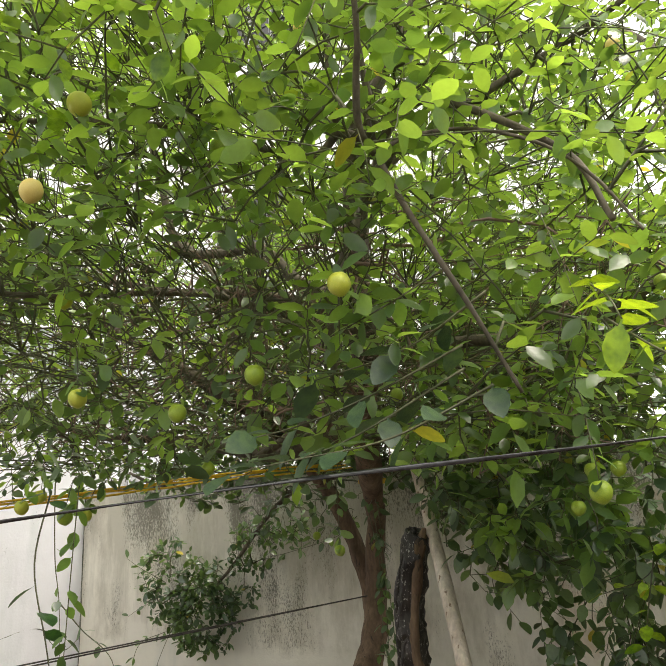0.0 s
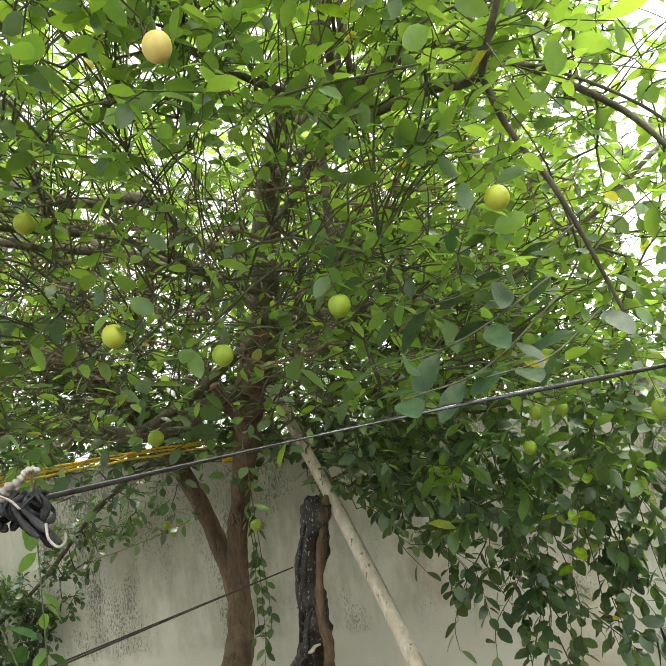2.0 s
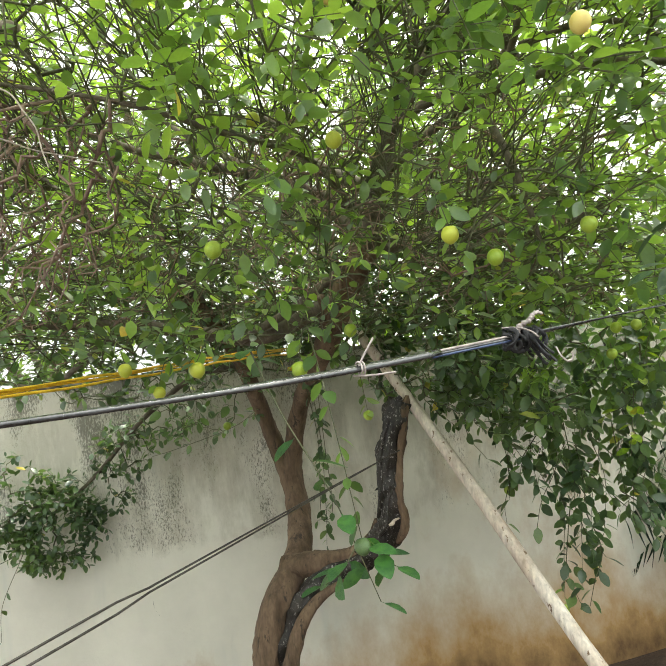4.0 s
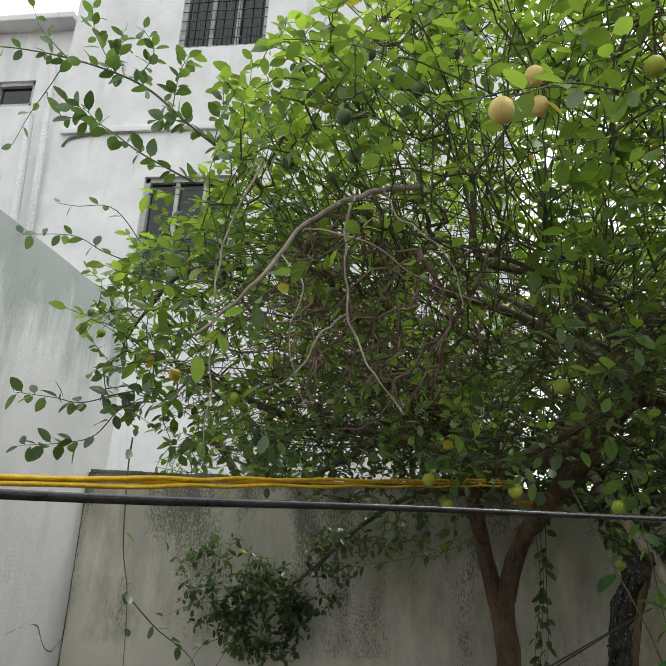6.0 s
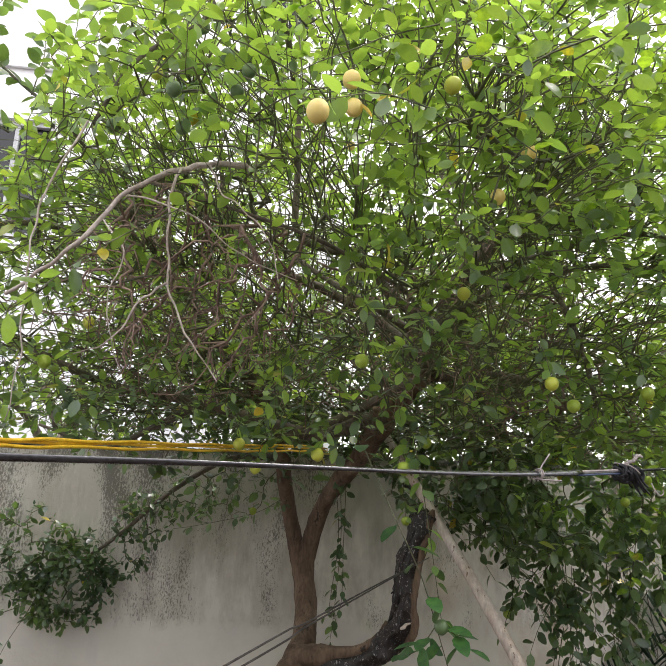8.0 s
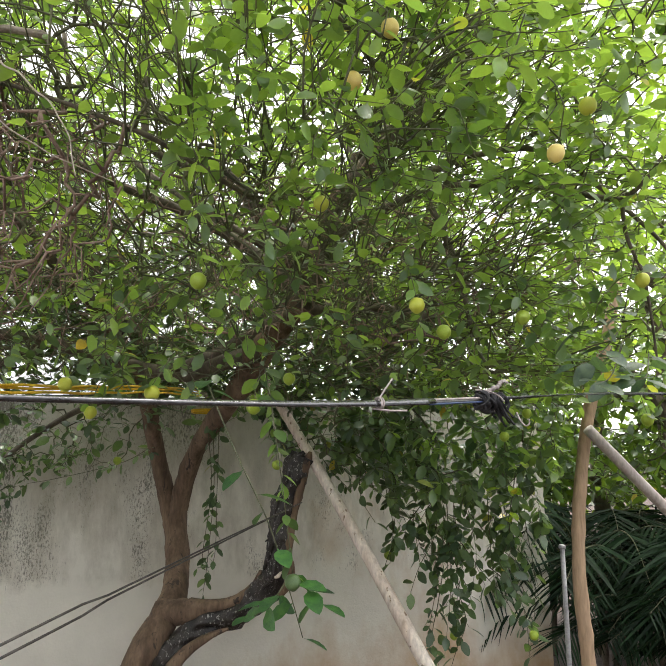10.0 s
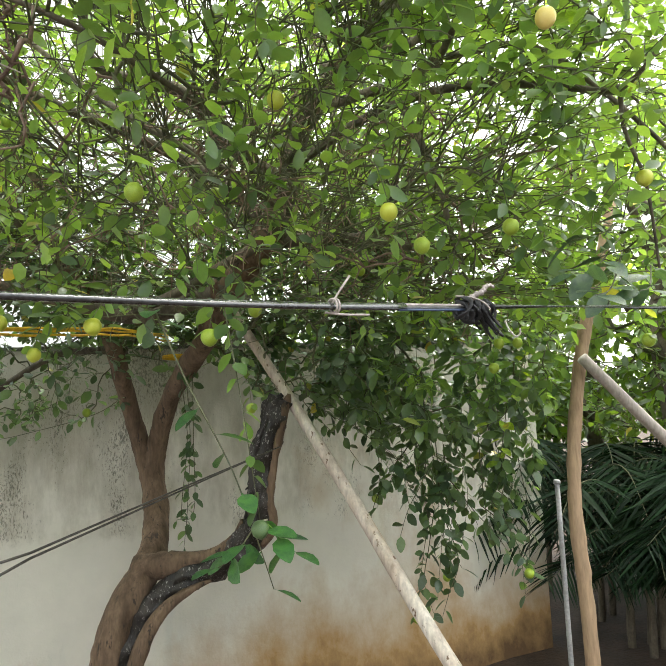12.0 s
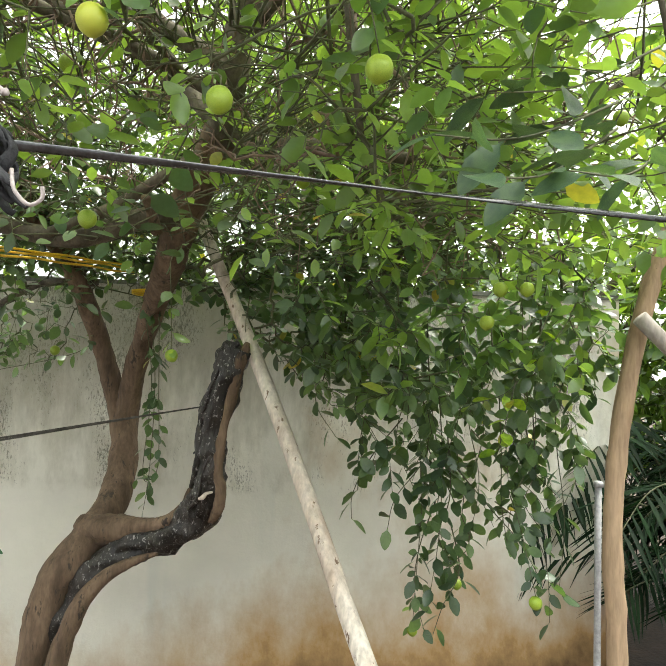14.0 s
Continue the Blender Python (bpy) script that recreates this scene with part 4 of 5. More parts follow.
# the low shoot with large leaves before the trunk
spray([(-3.06, 1.2, 1.98), (-2.98, 1.1, 1.77), (-2.88, 1.08, 1.56), (-2.82, 1.08, 1.38), (-2.78, 1.08, 1.25)], 9, (0.075, 0.105), M_BROAD1, 0.003, label="hanging shoot with large mid green leaves")
spray([(-2.83, 1.08, 1.40), (-2.88, 1.07, 1.34), (-2.92, 1.06, 1.32)], 6, (0.08, 0.105), M_BROAD1, 0.002)
spray([(-2.83, 1.08, 1.41), (-2.77, 1.07, 1.38), (-2.73, 1.07, 1.34)], 6, (0.08, 0.105), M_BROAD1, 0.002)
# the curtain of hanging shoots by the wall
for x, y, z0, z1, n in [(-1.97, 2.7, 1.6, 1.2, 12), (-1.9, 2.75, 1.7, 1.35, 12), (-1.66, 2.7, 1.6, 0.72, 30), (-1.6, 2.72, 1.3, 0.9, 18), (-1.5, 2.7, 1.5, 1.0, 22), (-1.36, 2.7, 1.35, 0.98, 18), (-1.22, 2.7, 1.3, 1.03, 12), (-1.74, 2.78, 1.65, 1.15, 18), (-1.42, 2.76, 1.45, 1.05, 16), (-1.58, 2.66, 1.2, 0.86, 14), (-2.1, 2.65, 1.7, 1.42, 12), (-1.8, 2.6, 1.75, 1.4, 14), (-1.3, 2.6, 1.7, 1.35, 14), (-1.12, 2.72, 1.4, 0.8, 12)]:
    sway = 0.05 * math.sin(x * 37)
    spray([(x - 0.03, y - 0.05, z0 + 0.3), (x, y, z0), (x + sway, y - 0.02, (z0 + z1) / 2), (x + 0.03 - sway * 0.5, y, z1)], n, (0.06, 0.1), None, 0.003)
# sprays that hang before the wall beside the prop pole
for way, count in [
    ([(-1.69, 2.7, 1.58), (-1.66, 2.76, 1.35), (-1.8, 2.67, 1.18), (-1.82, 2.75, 1.04)], 10),
    ([(-1.66, 2.76, 1.38), (-1.55, 2.75, 1.17), (-1.48, 2.73, 0.99), (-1.59, 2.67, 0.9)], 14),
    ([(-1.56, 2.67, 1.31), (-1.37, 2.77, 1.11), (-1.26, 2.77, 0.99), (-1.16, 2.76, 0.82)], 16),
    ([(-1.62, 2.76, 1.15), (-1.7, 2.67, 0.98), (-1.7, 2.76, 0.79), (-1.66, 2.76, 0.63)], 14),
    ([(-1.39, 2.68, 1.17), (-1.21, 2.75, 1.03), (-1.16, 2.71, 0.9), (-1.15, 2.7, 0.68)], 12),
    ([(-1.49, 2.69, 1.46), (-1.32, 2.74, 1.29), (-1.19, 2.72, 1.17), (-1.15, 2.67, 1.04)], 14),
    ([(-1.78, 2.67, 1.5), (-1.9, 2.73, 1.33), (-1.97, 2.74, 1.18), (-1.97, 2.77, 1.07)], 8),
    ([(-1.56, 2.75, 1.08), (-1.53, 2.69, 0.89), (-1.6, 2.67, 0.75), (-1.63, 2.71, 0.62)], 12),
    ([(-1.28, 2.73, 1.58), (-1.25, 2.67, 1.36), (-1.31, 2.69, 1.18), (-1.32, 2.73, 1.04)], 12),
]:
    spray(way, count, (0.065, 0.095), None, 0.003)
spray([(-1.33, 2.2, 1.95), (-1.46, 2.2, 1.66), (-1.62, 2.2, 1.58)], 8, (0.06, 0.08), M_YOUNG1, label="pale green young leaves")
spray([(-1.46, 2.2, 1.68), (-1.5, 2.19, 1.52), (-1.52, 2.2, 1.43)], 7, (0.06, 0.085), M_YOUNG1)
# bare hanging stems by the wall
spray([(-5.34, 2.91, 2.3), (-5.34, 2.91, 2.09), (-5.3, 2.91, 1.65), (-5.23, 2.91, 1.35), (-5.18, 2.91, 0.7)], 7, (0.075, 0.105), None, 0.006)
spray([(-5.25, 2.91, 1.4), (-5.06, 2.96, 1.22), (-4.83, 3.01, 1.05), (-4.76, 3.01, 0.8)], 10, (0.07, 0.1), None, 0.005)
spray([(-4.7, 3.45, 1.2), (-4.74, 3.4, 1.09), (-4.85, 3.4, 0.87), (-4.87, 3.4, 0.67)], 4, (0.04, 0.06))
spray([(-4.75, 3.4, 1.15), (-4.89, 3.3, 1.08), (-4.97, 3.3, 0.88), (-5.01, 3.3, 0.69)], 16, (0.05, 0.075))
spray([(-3.2, 3.4, 1.85), (-3.39, 3.5, 1.74), (-3.75, 3.5, 1.65), (-3.92, 3.5, 1.62)], 16, (0.05, 0.08))
spray([(-4.9, 3.55, 1.45), (-5.1, 3.5, 1.55), (-5.25, 3.5, 1.62)], 5, (0.05, 0.075))
spray([(-4.8, 3.55, 1.35), (-5.05, 3.5, 1.3), (-5.22, 3.5, 1.22)], 5, (0.05, 0.075))
for dx, n in ((0.0, 30), (0.035, 26), (-0.03, 16)):
    spray([(-2.89 + dx, 3.01, 1.95), (-2.87 + dx * 0.5, 3.06, 1.6), (-2.89 + dx, 3.11, 1.2), (-2.91 - dx, 3.11, 1.02 + abs(dx) * 4)], n, (0.05, 0.075))
# leafy shoots that reach out towards the white wall
spray([(-4.28, 1.35, 3.24), (-4.54, 1.35, 3.44), (-4.76, 1.35, 3.64), (-4.95, 1.35, 3.75), (-5.21, 1.35, 3.85), (-5.48, 1.35, 3.92), (-5.7, 1.35, 3.95)], 45, (0.056, 0.094), None, 0.0075)
spray([(-5.21, 1.35, 3.85), (-5.37, 1.35, 4.02), (-5.44, 1.35, 4.15)], 6, (0.050, 0.075), None, 0.003)
spray([(-5.21, 1.35, 3.83), (-5.27, 1.35, 3.69), (-5.34, 1.35, 3.54), (-5.39, 1.35, 3.39)], 6, (0.050, 0.075), None, 0.003)
for a, b, c in [((-4.95, 1.35, 3.75), (-5.07, 1.33, 3.95), (-5.13, 1.35, 4.13)), ((-4.85, 1.35, 3.69), (-4.79, 1.37, 3.87), (-4.85, 1.35, 3.99)), ((-4.65, 1.35, 3.55), (-4.63, 1.33, 3.72), (-4.6, 1.35, 3.83)), ((-4.54, 1.35, 3.44), (-4.6, 1.3, 3.47), (-4.68, 1.28, 3.44)), ((-4.44, 1.35, 3.35), (-4.42, 1.36, 3.54), (-4.43, 1.35, 3.65)), ((-5.0, 1.35, 3.77), (-4.97, 1.4, 3.9), (-4.98, 1.4, 4.02)), ((-4.4, 1.35, 3.3), (-4.3, 1.3, 3.5), (-4.28, 1.28, 3.72)), ((-4.3, 1.4, 3.25), (-4.15, 1.35, 3.5), (-4.1, 1.3, 3.75))]:
    spray([a, b, c], 19, (0.056, 0.094), None, 0.0028)
spray([(-4.5, 1.35, 3.17), (-4.76, 1.35, 3.32), (-4.91, 1.35, 3.43), (-5.01, 1.35, 3.49), (-5.18, 1.35, 3.53)], 27, (0.062, 0.100), None, 0.005)
spray([(-4.98, 1.35, 3.47), (-5.05, 1.33, 3.54), (-5.14, 1.33, 3.58)], 12, (0.062, 0.100), None, 0.002)
spray([(-4.3, 1.75, 2.85), (-4.5, 1.7, 2.9), (-4.81, 1.7, 2.93), (-5.05, 1.7, 3.01), (-5.23, 1.7, 3.1), (-5.5, 1.7, 3.11)], 30, (0.056, 0.088), None, 0.005)
spray([(-4.83, 1.7, 3.0), (-5.04, 1.7, 3.24), (-5.24, 1.7, 3.26), (-5.35, 1.7, 3.28)], 7, (0.050, 0.075), None, 0.003)
spray([(-4.7, 1.72, 2.36), (-4.85, 1.7, 2.33), (-5.04, 1.7, 2.28), (-5.18, 1.7, 2.3), (-5.38, 1.7, 2.32)], 27, (0.062, 0.100), None, 0.004)
spray([(-4.7, 1.72, 2.3), (-4.84, 1.7, 2.27), (-4.95, 1.7, 2.14), (-5.08, 1.7, 2.1), (-5.3, 1.7, 2.08)], 27, (0.062, 0.106), None, 0.004)

# fruit
def fruit_mesh(kind):
    bm = bmesh.new()
    bmesh.ops.create_uvsphere(bm, u_segments=18, v_segments=12, radius=1)
    for v in bm.verts:
        z = v.co.z
        if z < -0.9:
            v.co.z -= (abs(z) - 0.9) * 0.9
        if z > 0.93:
            v.co.z -= (z - 0.93) * 1.6
        v.co *= 1 + 0.02 * noise.noise(v.co * 1.7)
    me = bpy.data.meshes.new("fruit")
    bm.to_mesh(me)
    bm.free()
    smooth(me)
    me.materials.append(M_FRUIT[kind])
    return me

FRUIT_ME = {k: fruit_mesh(k) for k in M_FRUIT}
SAY = {"o": "small orange-yellow fruit", "g": "dark green unripe fruit", "l": "light green fruit", "y": "yellow-green fruit", "p": "pale yellow ripe fruit"}
FRUIT_UPPER = [
   (-3.85, 0.82, 3.45, 'g'),
   (-3.71, 0.78, 3.31, 'g'),
   (-3.6, 0.53, 3.02, 'g'),
   (-3.54, 0.67, 3.08, 'g'),
   (-3.58, 0.8, 3.09, 'g'),
   (-3.75, 0.57, 2.92, 'g'),
   (-4, 0.94, 3.00, 'g'),
   (-3.755, 0.86, 2.97, 'g'),
   (-3.81, 1.25, 3.47, 'g'),
   (-3.86, 0.86, 3.17, 'y'),
   (-3.266, 0.26, 2.79, 'p'),
   (-3.256, 0.28, 2.724, 'p'),
   (-4.17, 1.31, 3.63, 'l'),
   (-3.24, 1.94, 3.74, 'p'),
   (-5.76, 2.91, 3.12, 'g'),
   (-5.15, 1.97, 2.69, 'l'),
   (-3.03, 1.98, 3.64, 'p'),
]
FRUIT_RIGHT = [
   (-2.22, 1.1, 3.18, 'l'),
   (-2.28, 1.11, 3.10, 'l'),
   (-2.22, 1.04, 2.84, 'l'),
   (-2.13, 0.53, 2.66, 'y'),
   (-2.08, 1.0, 2.187, 'l'),
   (-2.92, 1.15, 1.90, 'l'),
   (-1.415, 1.28, 1.886, 'l'),
   (-1.49, 2.01, 1.96, 'l'),
   (-2.02, 2.53, 2.88, 'l'),
   (-2.27, 2.73, 2.77, 'l'),
   (-2.21, 2.01, 2.28, 'l'),
   (-1.29, 1.88, 3.28, 'p'),
   (-1.27, 1.84, 2.46, 'l'),
]
FRUIT_MIDDLE = [
   (-3.43, 1.64, 1.91, 'y'),
   (-3.5, 1.48, 1.99, 'y'),
   (-3.107, 0.972, 2.233, 'l'),
   (-2.73, 1.57, 2.04, 'l'),
   (-2.66, 0.59, 2.84, 'p'),
   (-1.75, 1.03, 3.42, 'l'),
   (-1.85, 1.29, 3.15, 'g'),
   (-2.84, 1.69, 2.48, 'l'),
   (-3.43, 1.34, 2.68, 'g'),
   (-3.6, 2.08, 2.87, 'l'),
   (-3.39, 1.41, 3.31, 'l'),
   (-2.12, 1.32, 3.36, 'p'),
   (-1.89, 2.53, 2.41, 'l'),
]
FRUIT_LOW = [
    (-3.577, 3.5, 1.874, 'g'), (-3.52, 3.45, 1.83, 'g'),
   (-1.57, 2.03, 1.96, 'l'),
   (-1.35, 2.3, 0.89, 'l'),
   (-3.41, 3.28, 1.75, 'l'),
   (-1.92, 2.83, 1.226, 'l'),
   (-1.1, 3, 1.31, 'l'),
   (-1.47, 2.99, 0.74, 'l'),
   (-1.67, 2.97, 0.54, 'l'),
   (-2.42, 2.7, 1.80, 'l'),
]
FRUIT_FRONT = [
    (-2.503, 0.85, 2.169, "y"), (-2.345, 1.025, 2.132, "l"), (-3.22, 1.21, 1.94, "y"), (-2.65, 2.28, 1.723, "l"),
    (-2.75, 0.98, 2.50, "y"), (-3.368, 0.0, 2.518, "p"), (-1.62, 2, 1.85, "l"), (-2.245, 0.518, 2.506, "p"),
    (-2.986, 0.317, 2.848, "y"), (-2.97, 1.22, 2.69, "y"), (-1.75, 0.84, 2.29, "y"), (-4.08, 1.3, 2.39, "y"),
    (-4.06, 0.33, 2.09, "o"), (-4.18, 1.18, 2.21, "l"), (-2.75, 0.63, 2.70, "p"), (-2.81, 1.08, 1.40, "g"),
]
for x, y, z, kind in FRUIT_FRONT + FRUIT_UPPER + FRUIT_RIGHT + FRUIT_MIDDLE + FRUIT_LOW:
    p = Vector((x, y, z))
    ob = new("fruit", FRUIT_ME[kind])
    r = (0.0135 if kind == "o" else 0.0232) * (1 + 0.06 * noise.noise(p * 31))
    turn = Euler((0.5 * noise.noise(p * 17), 0.5 * noise.noise(p * 23), noise.noise(p * 5) * 6))
    ob.matrix_basis = Matrix.LocRotScale(p, turn, (r, r, r * (1.1 if kind == "p" else 1.04)))
    attach(tagged(ob, SAY[kind]), tree)
    near = Vector(nodes[int(np.argmin(np.sum((nodes - np.array((x, y, z + 0.05))) ** 2, 1)))])
    top = p + Vector((0, 0, r))
    gap = (near - top).length
    way = spline([top - Vector((0, 0, 0.004)), top + Vector((0, 0, 0.02)), (top + near) / 2 + Vector((0, 0, 0.02)), near], 8)
    if gap < 0.1:
        tube("stalk", way, 0.0016, M_TWIG, tree, sides=4)
    else:
        spray([near, (top + near) / 2 + Vector((0, 0, 0.03)), top], int(gap / 0.035) + 2, (0.045, 0.075), None, 0.0022)

a, f = np.vstack([v[0] for v in loose]), np.concatenate([v[1] for v in loose])
# low rear shoots and those on the left take the shade-darkened leaf colour
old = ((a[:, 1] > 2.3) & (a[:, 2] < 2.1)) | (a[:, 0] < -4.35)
attach(tagged(new("outer_foliage", leaf_cloud("outer_foliage", a[~old], f[~old], LEAF_FINE, M_LEAF)), "leaves of the outermost shoots", kind="stuff"), tree)
attach(tagged(new("hanging_foliage", leaf_cloud("hanging_foliage", a[old], f[old], LEAF_FINE, M_SHADED)), "leaves of hanging shoots, coloured dark for shade", kind="stuff"), tree)

# ---- poles ----
def pole(name, a, b, r0, r1, material, label, bow=0.01, sides=12, rough=0.08, n=26):
    a, b = np.array(a), np.array(b)
    side = np.cross(b - a, (0, 1, 0.2))
    side /= np.linalg.norm(side)
    path = spline([a, a + (b - a) * 0.33 + side * bow, a + (b - a) * 0.66 - side * bow * 0.6, b], n)
    mid = thing(name, tuple(a), label, "pole")
    tube("shaft", path, np.linspace(r0, r1, n), material, mid, sides=sides, rough=rough)
    return mid

pole("prop_pole", (-1.511, 1.45, -0.18), (-2.70, 3.06, 2.395), 0.037, 0.026, M_PALE, "pale peeled wooden pole leaning against the tree", 0.015)
post = thing("wooden_post", (-1.05, 2.28, 0), "rough brown crooked wooden post standing by the wall", "post")
tube("shaft", spline([(-1.05, 2.3, -0.15), (-1.06, 2.28, 0.45), (-1.07, 2.28, 0.85), (-1.085, 2.28, 1.18), (-1.05, 2.28, 1.56), (-0.955, 2.28, 2.0), (-0.79, 2.3, 2.42), (-0.68, 2.32, 2.75)], 48), np.linspace(0.037, 0.030, 48) * (1 + 0.12 * np.maximum(0, np.sin(np.arange(48) * 1.9)) ** 6), M_POST, post, sides=14, rough=0.14)
pole("leaning_pole", (0.95, 2.15, -0.05), (-1.03, 2.2, 1.9), 0.035, 0.028, M_GREYWOOD, "weathered grey wooden pole leaning on the post", 0.01)
rod = pole("metal_pipe", (-1.045, 2.49, -0.15), (-1.053, 2.468, 1.28), 0.013, 0.013, M_PIPE, "thin grey steel pipe standing upright", 0.0, 12, 0.0, 6)
tube("cap", [(-1.053, 2.468, 1.272), (-1.053, 2.468, 1.285), (-1.053, 2.467, 1.292)], [0.019, 0.019, 0.016], M_PIPE, rod, sides=12)

# ---- lines strung across the garden ----
CD = np.array((0.93, 0.36, 0.035))
CABLE = spline([(-6.03, -0.89, 1.86), (-5.1, -0.568, 1.815), (-4.2, -0.286, 1.786), (-3.48, -0.036, 1.806), (-2.95, 0.19, 1.826), (-2.49, 0.476, 1.869), (-1.93, 0.84, 1.93), (-1.25, 1.144, 1.974), (-0.2, 1.601, 2.069), (1.8, 2.187, 2.208)], 400)
CABLE_S = np.r_[0, np.cumsum(np.linalg.norm(np.diff(CABLE, axis=0), axis=1))]
KNOT_S = CABLE_S[int(np.argmin(np.abs(CABLE[:, 0] + 2.49)))]
def on_cable(s):
    """A place on the cable, in metres from the knot."""
    return np.array([np.interp(s + KNOT_S, CABLE_S, CABLE[:, k]) for k in range(3)])
line = thing("washing_line", tuple(on_cable(0)), "flat black rubber cable strung taut across the garden", "cable")
tube("cable", [on_cable(s) for s in np.linspace(-KNOT_S, -0.22, 120)], 0.0075, M_CABLE, line, sides=10, flat=0.62, twist=0.045)
tube("bare_core", [on_cable(s) + np.array((0, 0, 0.003)) for s in np.linspace(-0.24, 0.02, 14)], 0.0026, M_CORE, line, "stripped pale wire core", sides=8)
tube("bare_core", [on_cable(s) - np.array((0, 0, 0.002)) for s in np.linspace(-0.24, 0.02, 14)], 0.0034, M_CABLE, line, sides=8)
tube("bare_core", [on_cable(s) - np.array((0, 0.003, 0.006)) for s in np.linspace(-0.24, 0.02, 14)], 0.0022, M_BLUE, line, "thin blue wire core", sides=8)
tube("cable", [on_cable(s) for s in np.linspace(0.0, CABLE_S[-1] - KNOT_S, 130)], 0.005, M_CABLE, line, sides=10, flat=0.5, twist=0.11)
knot = thing("rag_knot", (-2.49, 0.476, 1.869), "tangled black rag strips knotted round the cable", "rag")
K = on_cable(0.0)
for k in range(17):
    a0, tilt = k * 0.9, 0.7 * math.sin(k * 2.3)
    off = CD * (0.0048 * (k - 8)) + np.array((0, 0, -0.006 + 0.004 * math.sin(k * 1.9)))
    size = 0.0155 * (1 + 0.35 * math.sin(k * 1.7))
    loop = [K + off + size * (1 + 0.25 * noise.noise(Vector((a * 1.3, k * 3.1, 0)))) * (math.cos(a) * np.array((-CD[1], CD[0], 0.0)) + math.sin(a) * np.array((0.5 * tilt, 0.1, 1.0))) + CD * 0.006 * math.sin(2.3 * a + k) for a in np.linspace(a0, a0 + 5.2, 24)]
    tube("wrap", loop, np.linspace(0.0058, 0.0035, 24), M_RAG, knot, sides=6, flat=0.45, twist=0.22, rough=0.5)
for k, (dx, dy, dz) in enumerate([(0.03, 0.0, -0.04), (0.045, -0.015, -0.05), (0.02, 0.015, -0.045), (0.055, 0.0, -0.06), (0.06, -0.01, -0.045), (0.07, 0.0, -0.065), (0.05, 0.01, -0.07)]):
    dx, dz = dx * 0.75, dz * 0.75
    e = K + np.array((dx, dy, dz))
    tube("strip", spline([K, K + np.array((dx * 0.5, dy, dz * 0.35)), e, e + np.array((0.008, 0, -0.008))], 14), np.linspace(0.011, 0.003, 14), M_RAG, knot, sides=6, flat=0.4, twist=0.2, rough=0.5)
tube("loose_end", [K + np.array(p) for p in spline([(-0.012, -0.008, 0.006), (0.0, -0.012, 0.02), (0.016, -0.012, 0.026), (0.024, -0.01, 0.036), (0.034, -0.01, 0.04), (0.044, -0.008, 0.036)], 30)], np.linspace(0.0065, 0.003, 30) * (1 + 0.35 * np.sin(np.arange(30) * 1.9)), M_CORE, knot, "pale torn cloth end", sides=8, rough=0.6)
tube("loose_end", [K + np.array(p) for p in spline([(0.055, -0.02, -0.03), (0.06, -0.025, -0.048), (0.072, -0.025, -0.06), (0.082, -0.025, -0.055), (0.082, -0.025, -0.045)], 16)], 0.0018, M_CORE, knot, sides=5)
tube("loose_end", [K + np.array(p) for p in spline([(-0.04, -0.015, 0.018), (-0.01, -0.022, 0.014), (0.012, -0.024, 0.004), (0.024, -0.024, -0.008)], 12)], 0.0017, M_CORE, knot, sides=5)
tie = thing("string_tie", tuple(on_cable(-0.40)), "white string tied round the cable with loose ends", "string")
T0 = on_cable(-0.40)
tube("loop", [T0 + 0.0105 * (math.cos(a) * np.array((-CD[1], CD[0], 0)) + math.sin(a) * np.array((0, 0, 1))) + CD * a * 0.0008 for a in np.linspace(0, 12, 40)], 0.0016, M_CORE, tie, sides=5)
tube("end", spline([T0, T0 + np.array((0.012, 0, 0.02)), T0 + np.array((0.03, 0, 0.045))], 8), 0.0018, M_CORE, tie, sides=5)
tube("end", spline([T0 - np.array((0.01, 0, 0.01)), T0 + np.array((0.02, 0, -0.013)), T0 + np.array((0.06, 0.01, -0.012))], 8), 0.0018, M_CORE, tie, sides=5)

rope = thing("yellow_rope", (-3.445, 1.556, 2.009), "bright yellow plastic rope of several strands tied to the tree", "rope")
ROPE = spline([(-5.98, -5.603, 1.365), (-5.2, -3.149, 1.542), (-4.21, -0.265, 1.799), (-3.89, 0.641, 1.889), (-3.5, 1.74, 2.001), (-3.2, 2.238, 2.061), (-2.98, 2.98, 2.122)], 160)
for k, (near, wide) in enumerate([((0, 0), (0, 0)), ((0.008, -0.007), (0.012, -0.020)), ((0.009, 0.004), (0.0, 0.012))]):
    pts = []
    for i, p in enumerate(ROPE):
        t = max(0.0, (p[1] + 0.3) / 3.4)
        a, b = near[0] + (wide[0] - near[0]) * t, near[1] + (wide[1] - near[1]) * t
        pts.append(p + np.array((0.95 * a, -0.3 * a, b + 0.002 * math.sin(i * 0.55 + k * 2.1))))
    tube("strand", pts, 0.0046, M_ROPE, rope, sides=7, rough=0.12)
tube("hitch", [np.array((-2.93, 3.12, 2.02)) + 0.075 * np.array((math.cos(a), math.sin(a), 0.02 * a)) for a in np.linspace(0, 14, 60)], 0.005, M_ROPE, rope, sides=6)

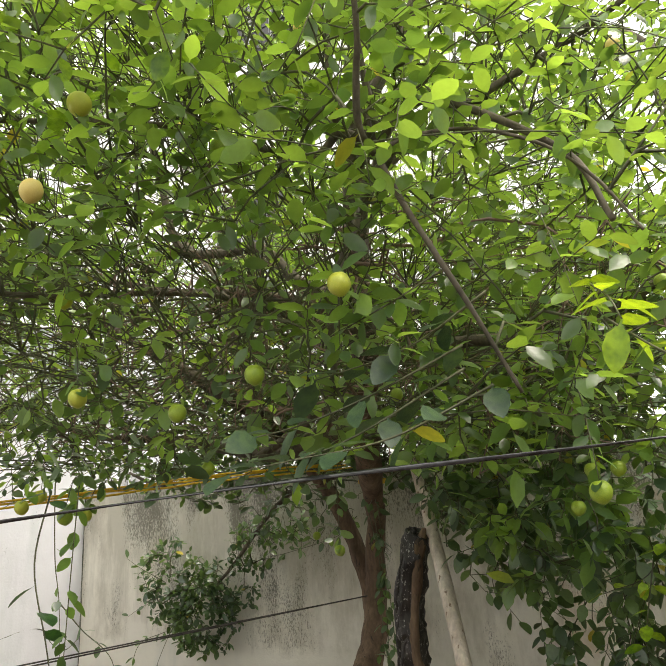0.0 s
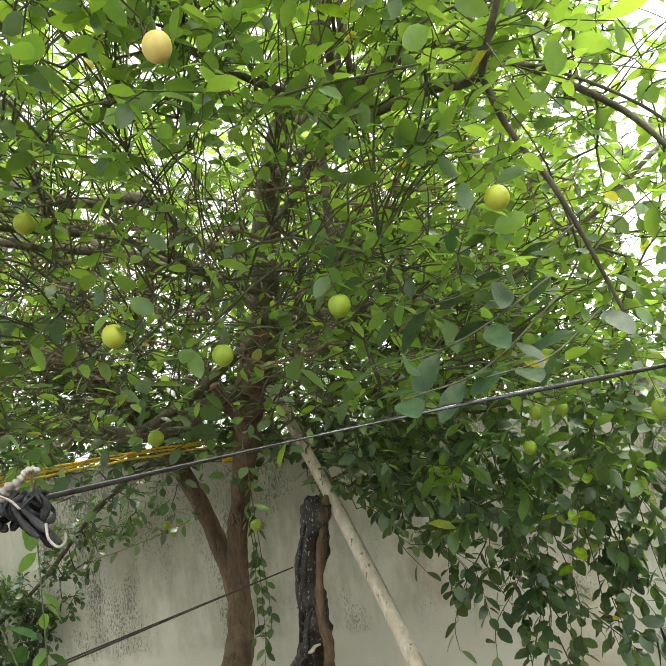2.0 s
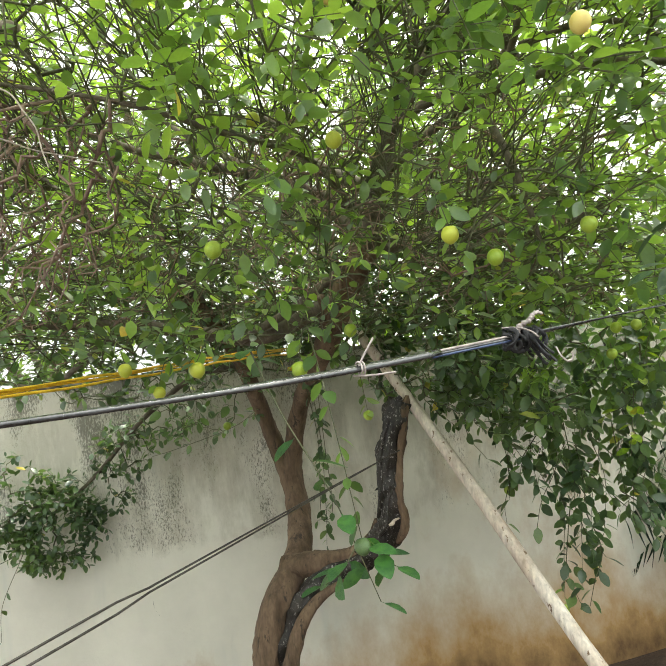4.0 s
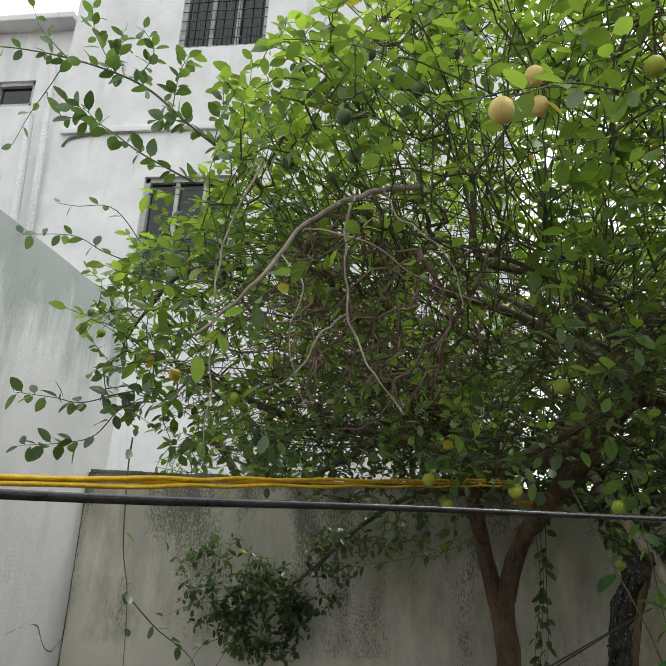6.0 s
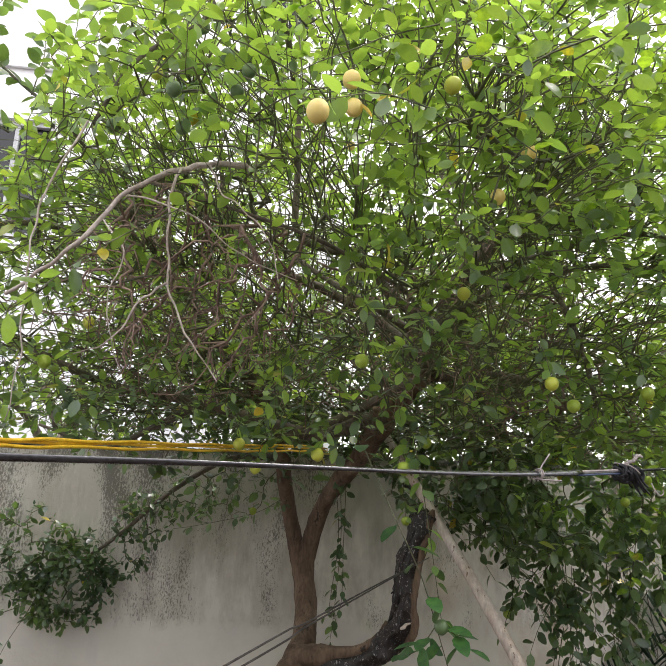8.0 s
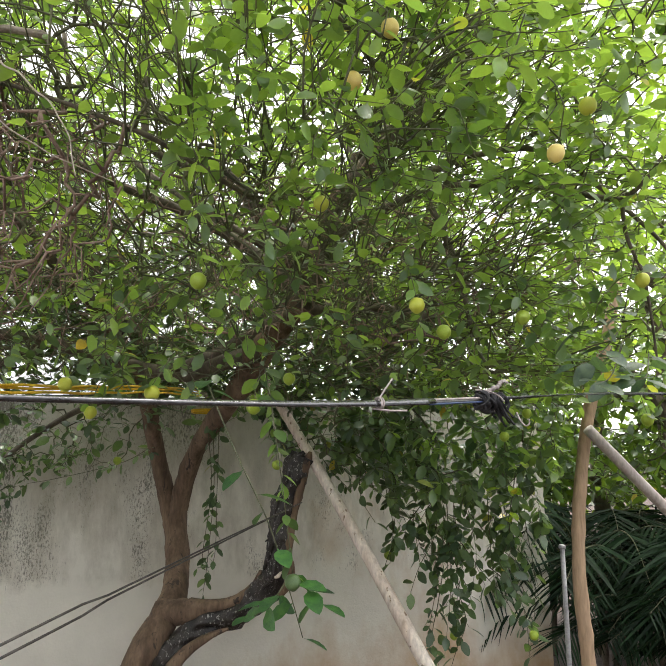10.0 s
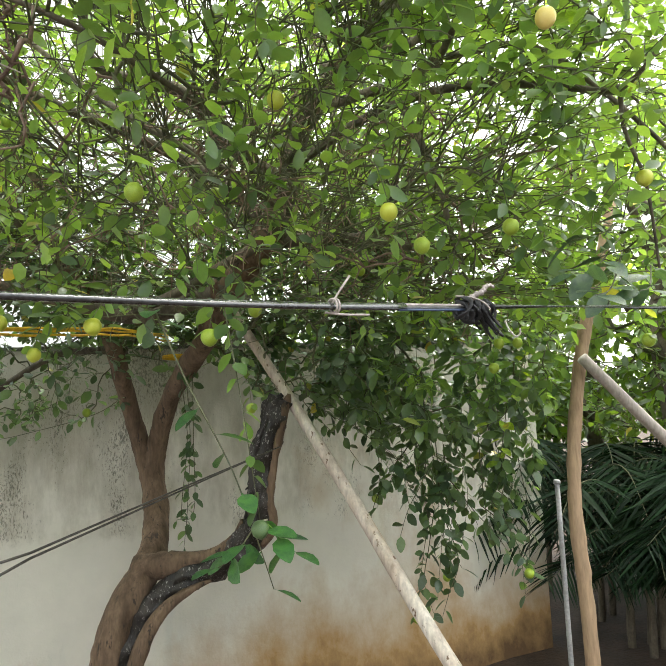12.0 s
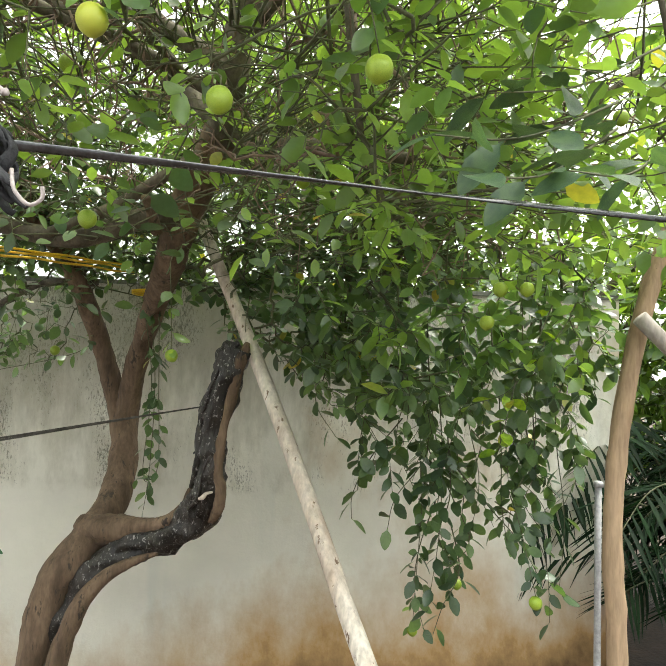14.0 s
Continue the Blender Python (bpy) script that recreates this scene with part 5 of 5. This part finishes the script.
WIRE_Y, WIRE_Z, WIRE_DY, WIRE_DZ = 1.188, 1.480, 2.088, 0.129
wire = thing("garden_wire", (-3.05, WIRE_Y, WIRE_Z), "two thin dark wires twisted together and strung from the wall", "wire")
for k in range(2):
    pts = []
    for i, u in enumerate(np.linspace(0.52, -2.97, 84)):
        slack = 0.012 * math.sin(u * 3.1 + 1.7 * k) * (1 if u < -0.25 else 0.3)
        pts.append((-3.05 + u, WIRE_Y + WIRE_DY * u, WIRE_Z + WIRE_DZ * u + slack + 0.004 * k))
    tube("strand", pts, 0.0026, M_WIRE, wire, sides=5)

# ---- palms and trees beyond ----
def palm(at, n, length, seed):
    """A clump palm: thin stems and arching fronds with two rows of leaflets."""
    g = np.random.default_rng(seed)
    p = thing("palm", at, "green feathery palm clump, its leaf colour darkened for shade", "palm")
    at = np.array(at, float)
    for k in range(3):
        b = at + np.array((0.12 * math.cos(k * 2.1), 0.12 * math.sin(k * 2.1), -0.05))
        tube("stem", spline([b, b + np.array((0.02, 0, 0.4)), b + np.array((0.05 * math.cos(k), 0.05 * math.sin(k), 0.8))], 12), np.linspace(0.03, 0.02, 12), M_LIMB, p, sides=8)
    for k in range(n):
        a = 2.4 * k + g.uniform(-0.3, 0.3)
        L = length * g.uniform(0.7, 1.1)
        rise = g.uniform(0.35, 1.1)
        base = at + np.array((0.08 * math.cos(a), 0.08 * math.sin(a), g.uniform(0.4, 0.85)))
        out = np.array((math.cos(a), math.sin(a), 0))
        path = spline([base, base + out * L * 0.35 + np.array((0, 0, L * 0.42 * rise)), base + out * L * 0.72 + np.array((0, 0, L * 0.45 * rise)), base + out * L + np.array((0, 0, L * 0.18 * rise))], 26)
        fr = tube("frond", path, np.linspace(0.008, 0.002, 26), M_TWIG, p, sides=5)
        pos, al, ln = [], [], []
        across = np.cross(out, (0, 0, 1))
        for i in range(5, 26):
            way = path[i] - path[i - 1]
            way /= np.linalg.norm(way)
            for s in (-1, 1):
                pos.append(path[i])
                al.append(way * 0.75 + across * s + np.array((0, 0, -0.25 + g.uniform(-0.15, 0.1))))
                ln.append(L * 0.34 * math.sin(math.pi * (i - 2) / 27) + 0.05)
        v, q = leaf_shape((0, 0.25, 0.6, 1), (0.04, 0.11, 0.09, 0.01))
        f = leaf_frames(np.array(pos), np.array(al), np.array(ln))
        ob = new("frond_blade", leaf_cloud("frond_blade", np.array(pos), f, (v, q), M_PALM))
        attach(tagged(ob, kind="stuff"), p)

for k, (x, y, n, size) in enumerate([(0.15, 3.4, 14, 0.6), (0.55, 2.95, 16, 0.75), (0.75, 3.3, 16, 1.0), (1.2, 2.5, 14, 0.9), (0.3, 3.6, 18, 1.1), (0.5, 3.45, 16, 1.1), (0.95, 2.9, 12, 1.1), (0.35, 4.2, 14, 1.2), (1.0, 3.8, 14, 1.4), (1.6, 2.9, 12, 1.3), (0.9, 4.8, 14, 1.8), (1.9, 4.0, 14, 1.8), (0.3, 5.0, 12, 1.5)]):
    palm((x, y, 0), n, size, k + 1)

def far_tree(at, height, spread, seed, shoots, size):
    """A broad tree beyond the wall: tapered trunk, limbs and a loose crown."""
    global rng
    rng = np.random.default_rng(seed)
    t = thing("garden_tree", at, "broad green tree standing beyond the garden wall", "tree")
    at = np.array(at, float)
    paths = [spline([at - (0, 0, 0.1), at + (0.05, 0, height * 0.25), at + (0.0, 0.1, height * 0.5), at + (0.1, 0, height * 0.8)], 24)]
    tube("trunk", paths[0], np.linspace(0.13, 0.04, 24), M_LIMB, t, sides=9, rough=0.2)
    for k in range(7):
        a = k * 2.4 + rng.random()
        z = height * (0.4 + 0.06 * k)
        b = at + np.array((0, 0.05, z))
        e = b + np.array((math.cos(a) * spread[0] * 0.7, math.sin(a) * spread[1] * 0.7, height * 0.18))
        paths.append(spline([b, (b + e) / 2 + (0, 0, 0.15), e], 14))
        tube("limb", paths[-1], np.linspace(0.05, 0.012, 14), M_LIMB, t, sides=7, rough=0.15)
    g = np.vstack([in_lobe(at + (0, 0, height * 0.66), (spread[0], spread[1], height * 0.36), shoots, 0.2), in_lobe(at + (spread[0] * 0.5, 0, height * 0.5), (spread[0] * 0.6, spread[1] * 0.6, height * 0.2), shoots // 3, 0.2)])
    g = g[g[:, 1] > 4.1] if at[1] > 4 else g
    nd, ch, ld = grow(g, paths, 0.2)
    arr = [tube_arrays(nd[i], np.minimum(0.003 * np.maximum(ld[i], 1) ** 0.42, 0.02), sides=4) for i in ch]
    attach(tagged(new("twig_mass", quad_mesh("twig_mass", *joined(arr), M_TWIG)), kind="stuff"), t)
    a, al, ln = leaves_on(nd, ch, 0.05, size, 0.7, 0.9, 14)
    attach(tagged(new("crown", leaf_cloud("crown", a, leaf_frames(a, al, ln), LEAF_PLAIN, M_FARLEAF)), "loose bright green leaves", kind="stuff"), t)

# the first two crowns are thickened to throw shade on the palms
far_tree((1.85, 2.17, 0), 4.6, (1.5, 1.6), 11, 1300, (0.07, 0.12))
far_tree((1.05, 3.95, 0), 4.3, (1.35, 1.3), 12, 1000, (0.08, 0.13))
far_tree((-2.3, 5.6, 0), 4.2, (1.6, 1.0), 13, 850, (0.07, 0.11))
far_tree((-5.2, 5.2, 0), 3.2, (0.9, 0.8), 14, 420, (0.06, 0.1))
far_tree((-1.0, 6.1, 0), 7.2, (1.2, 1.2), 15, 560, (0.08, 0.13))
# extra low trees, added to keep sky light off the palms
for k, (x, y, tall, wide) in enumerate([(0.1, 5.4, 3.0, 0.9), (1.5, 5.6, 3.2, 1.2), (2.7, 4.2, 3.6, 1.2), (2.9, 2.6, 3.6, 1.2)]):
    far_tree((x, y, 0), tall, (wide, wide), 20 + k, 420, (0.09, 0.14))
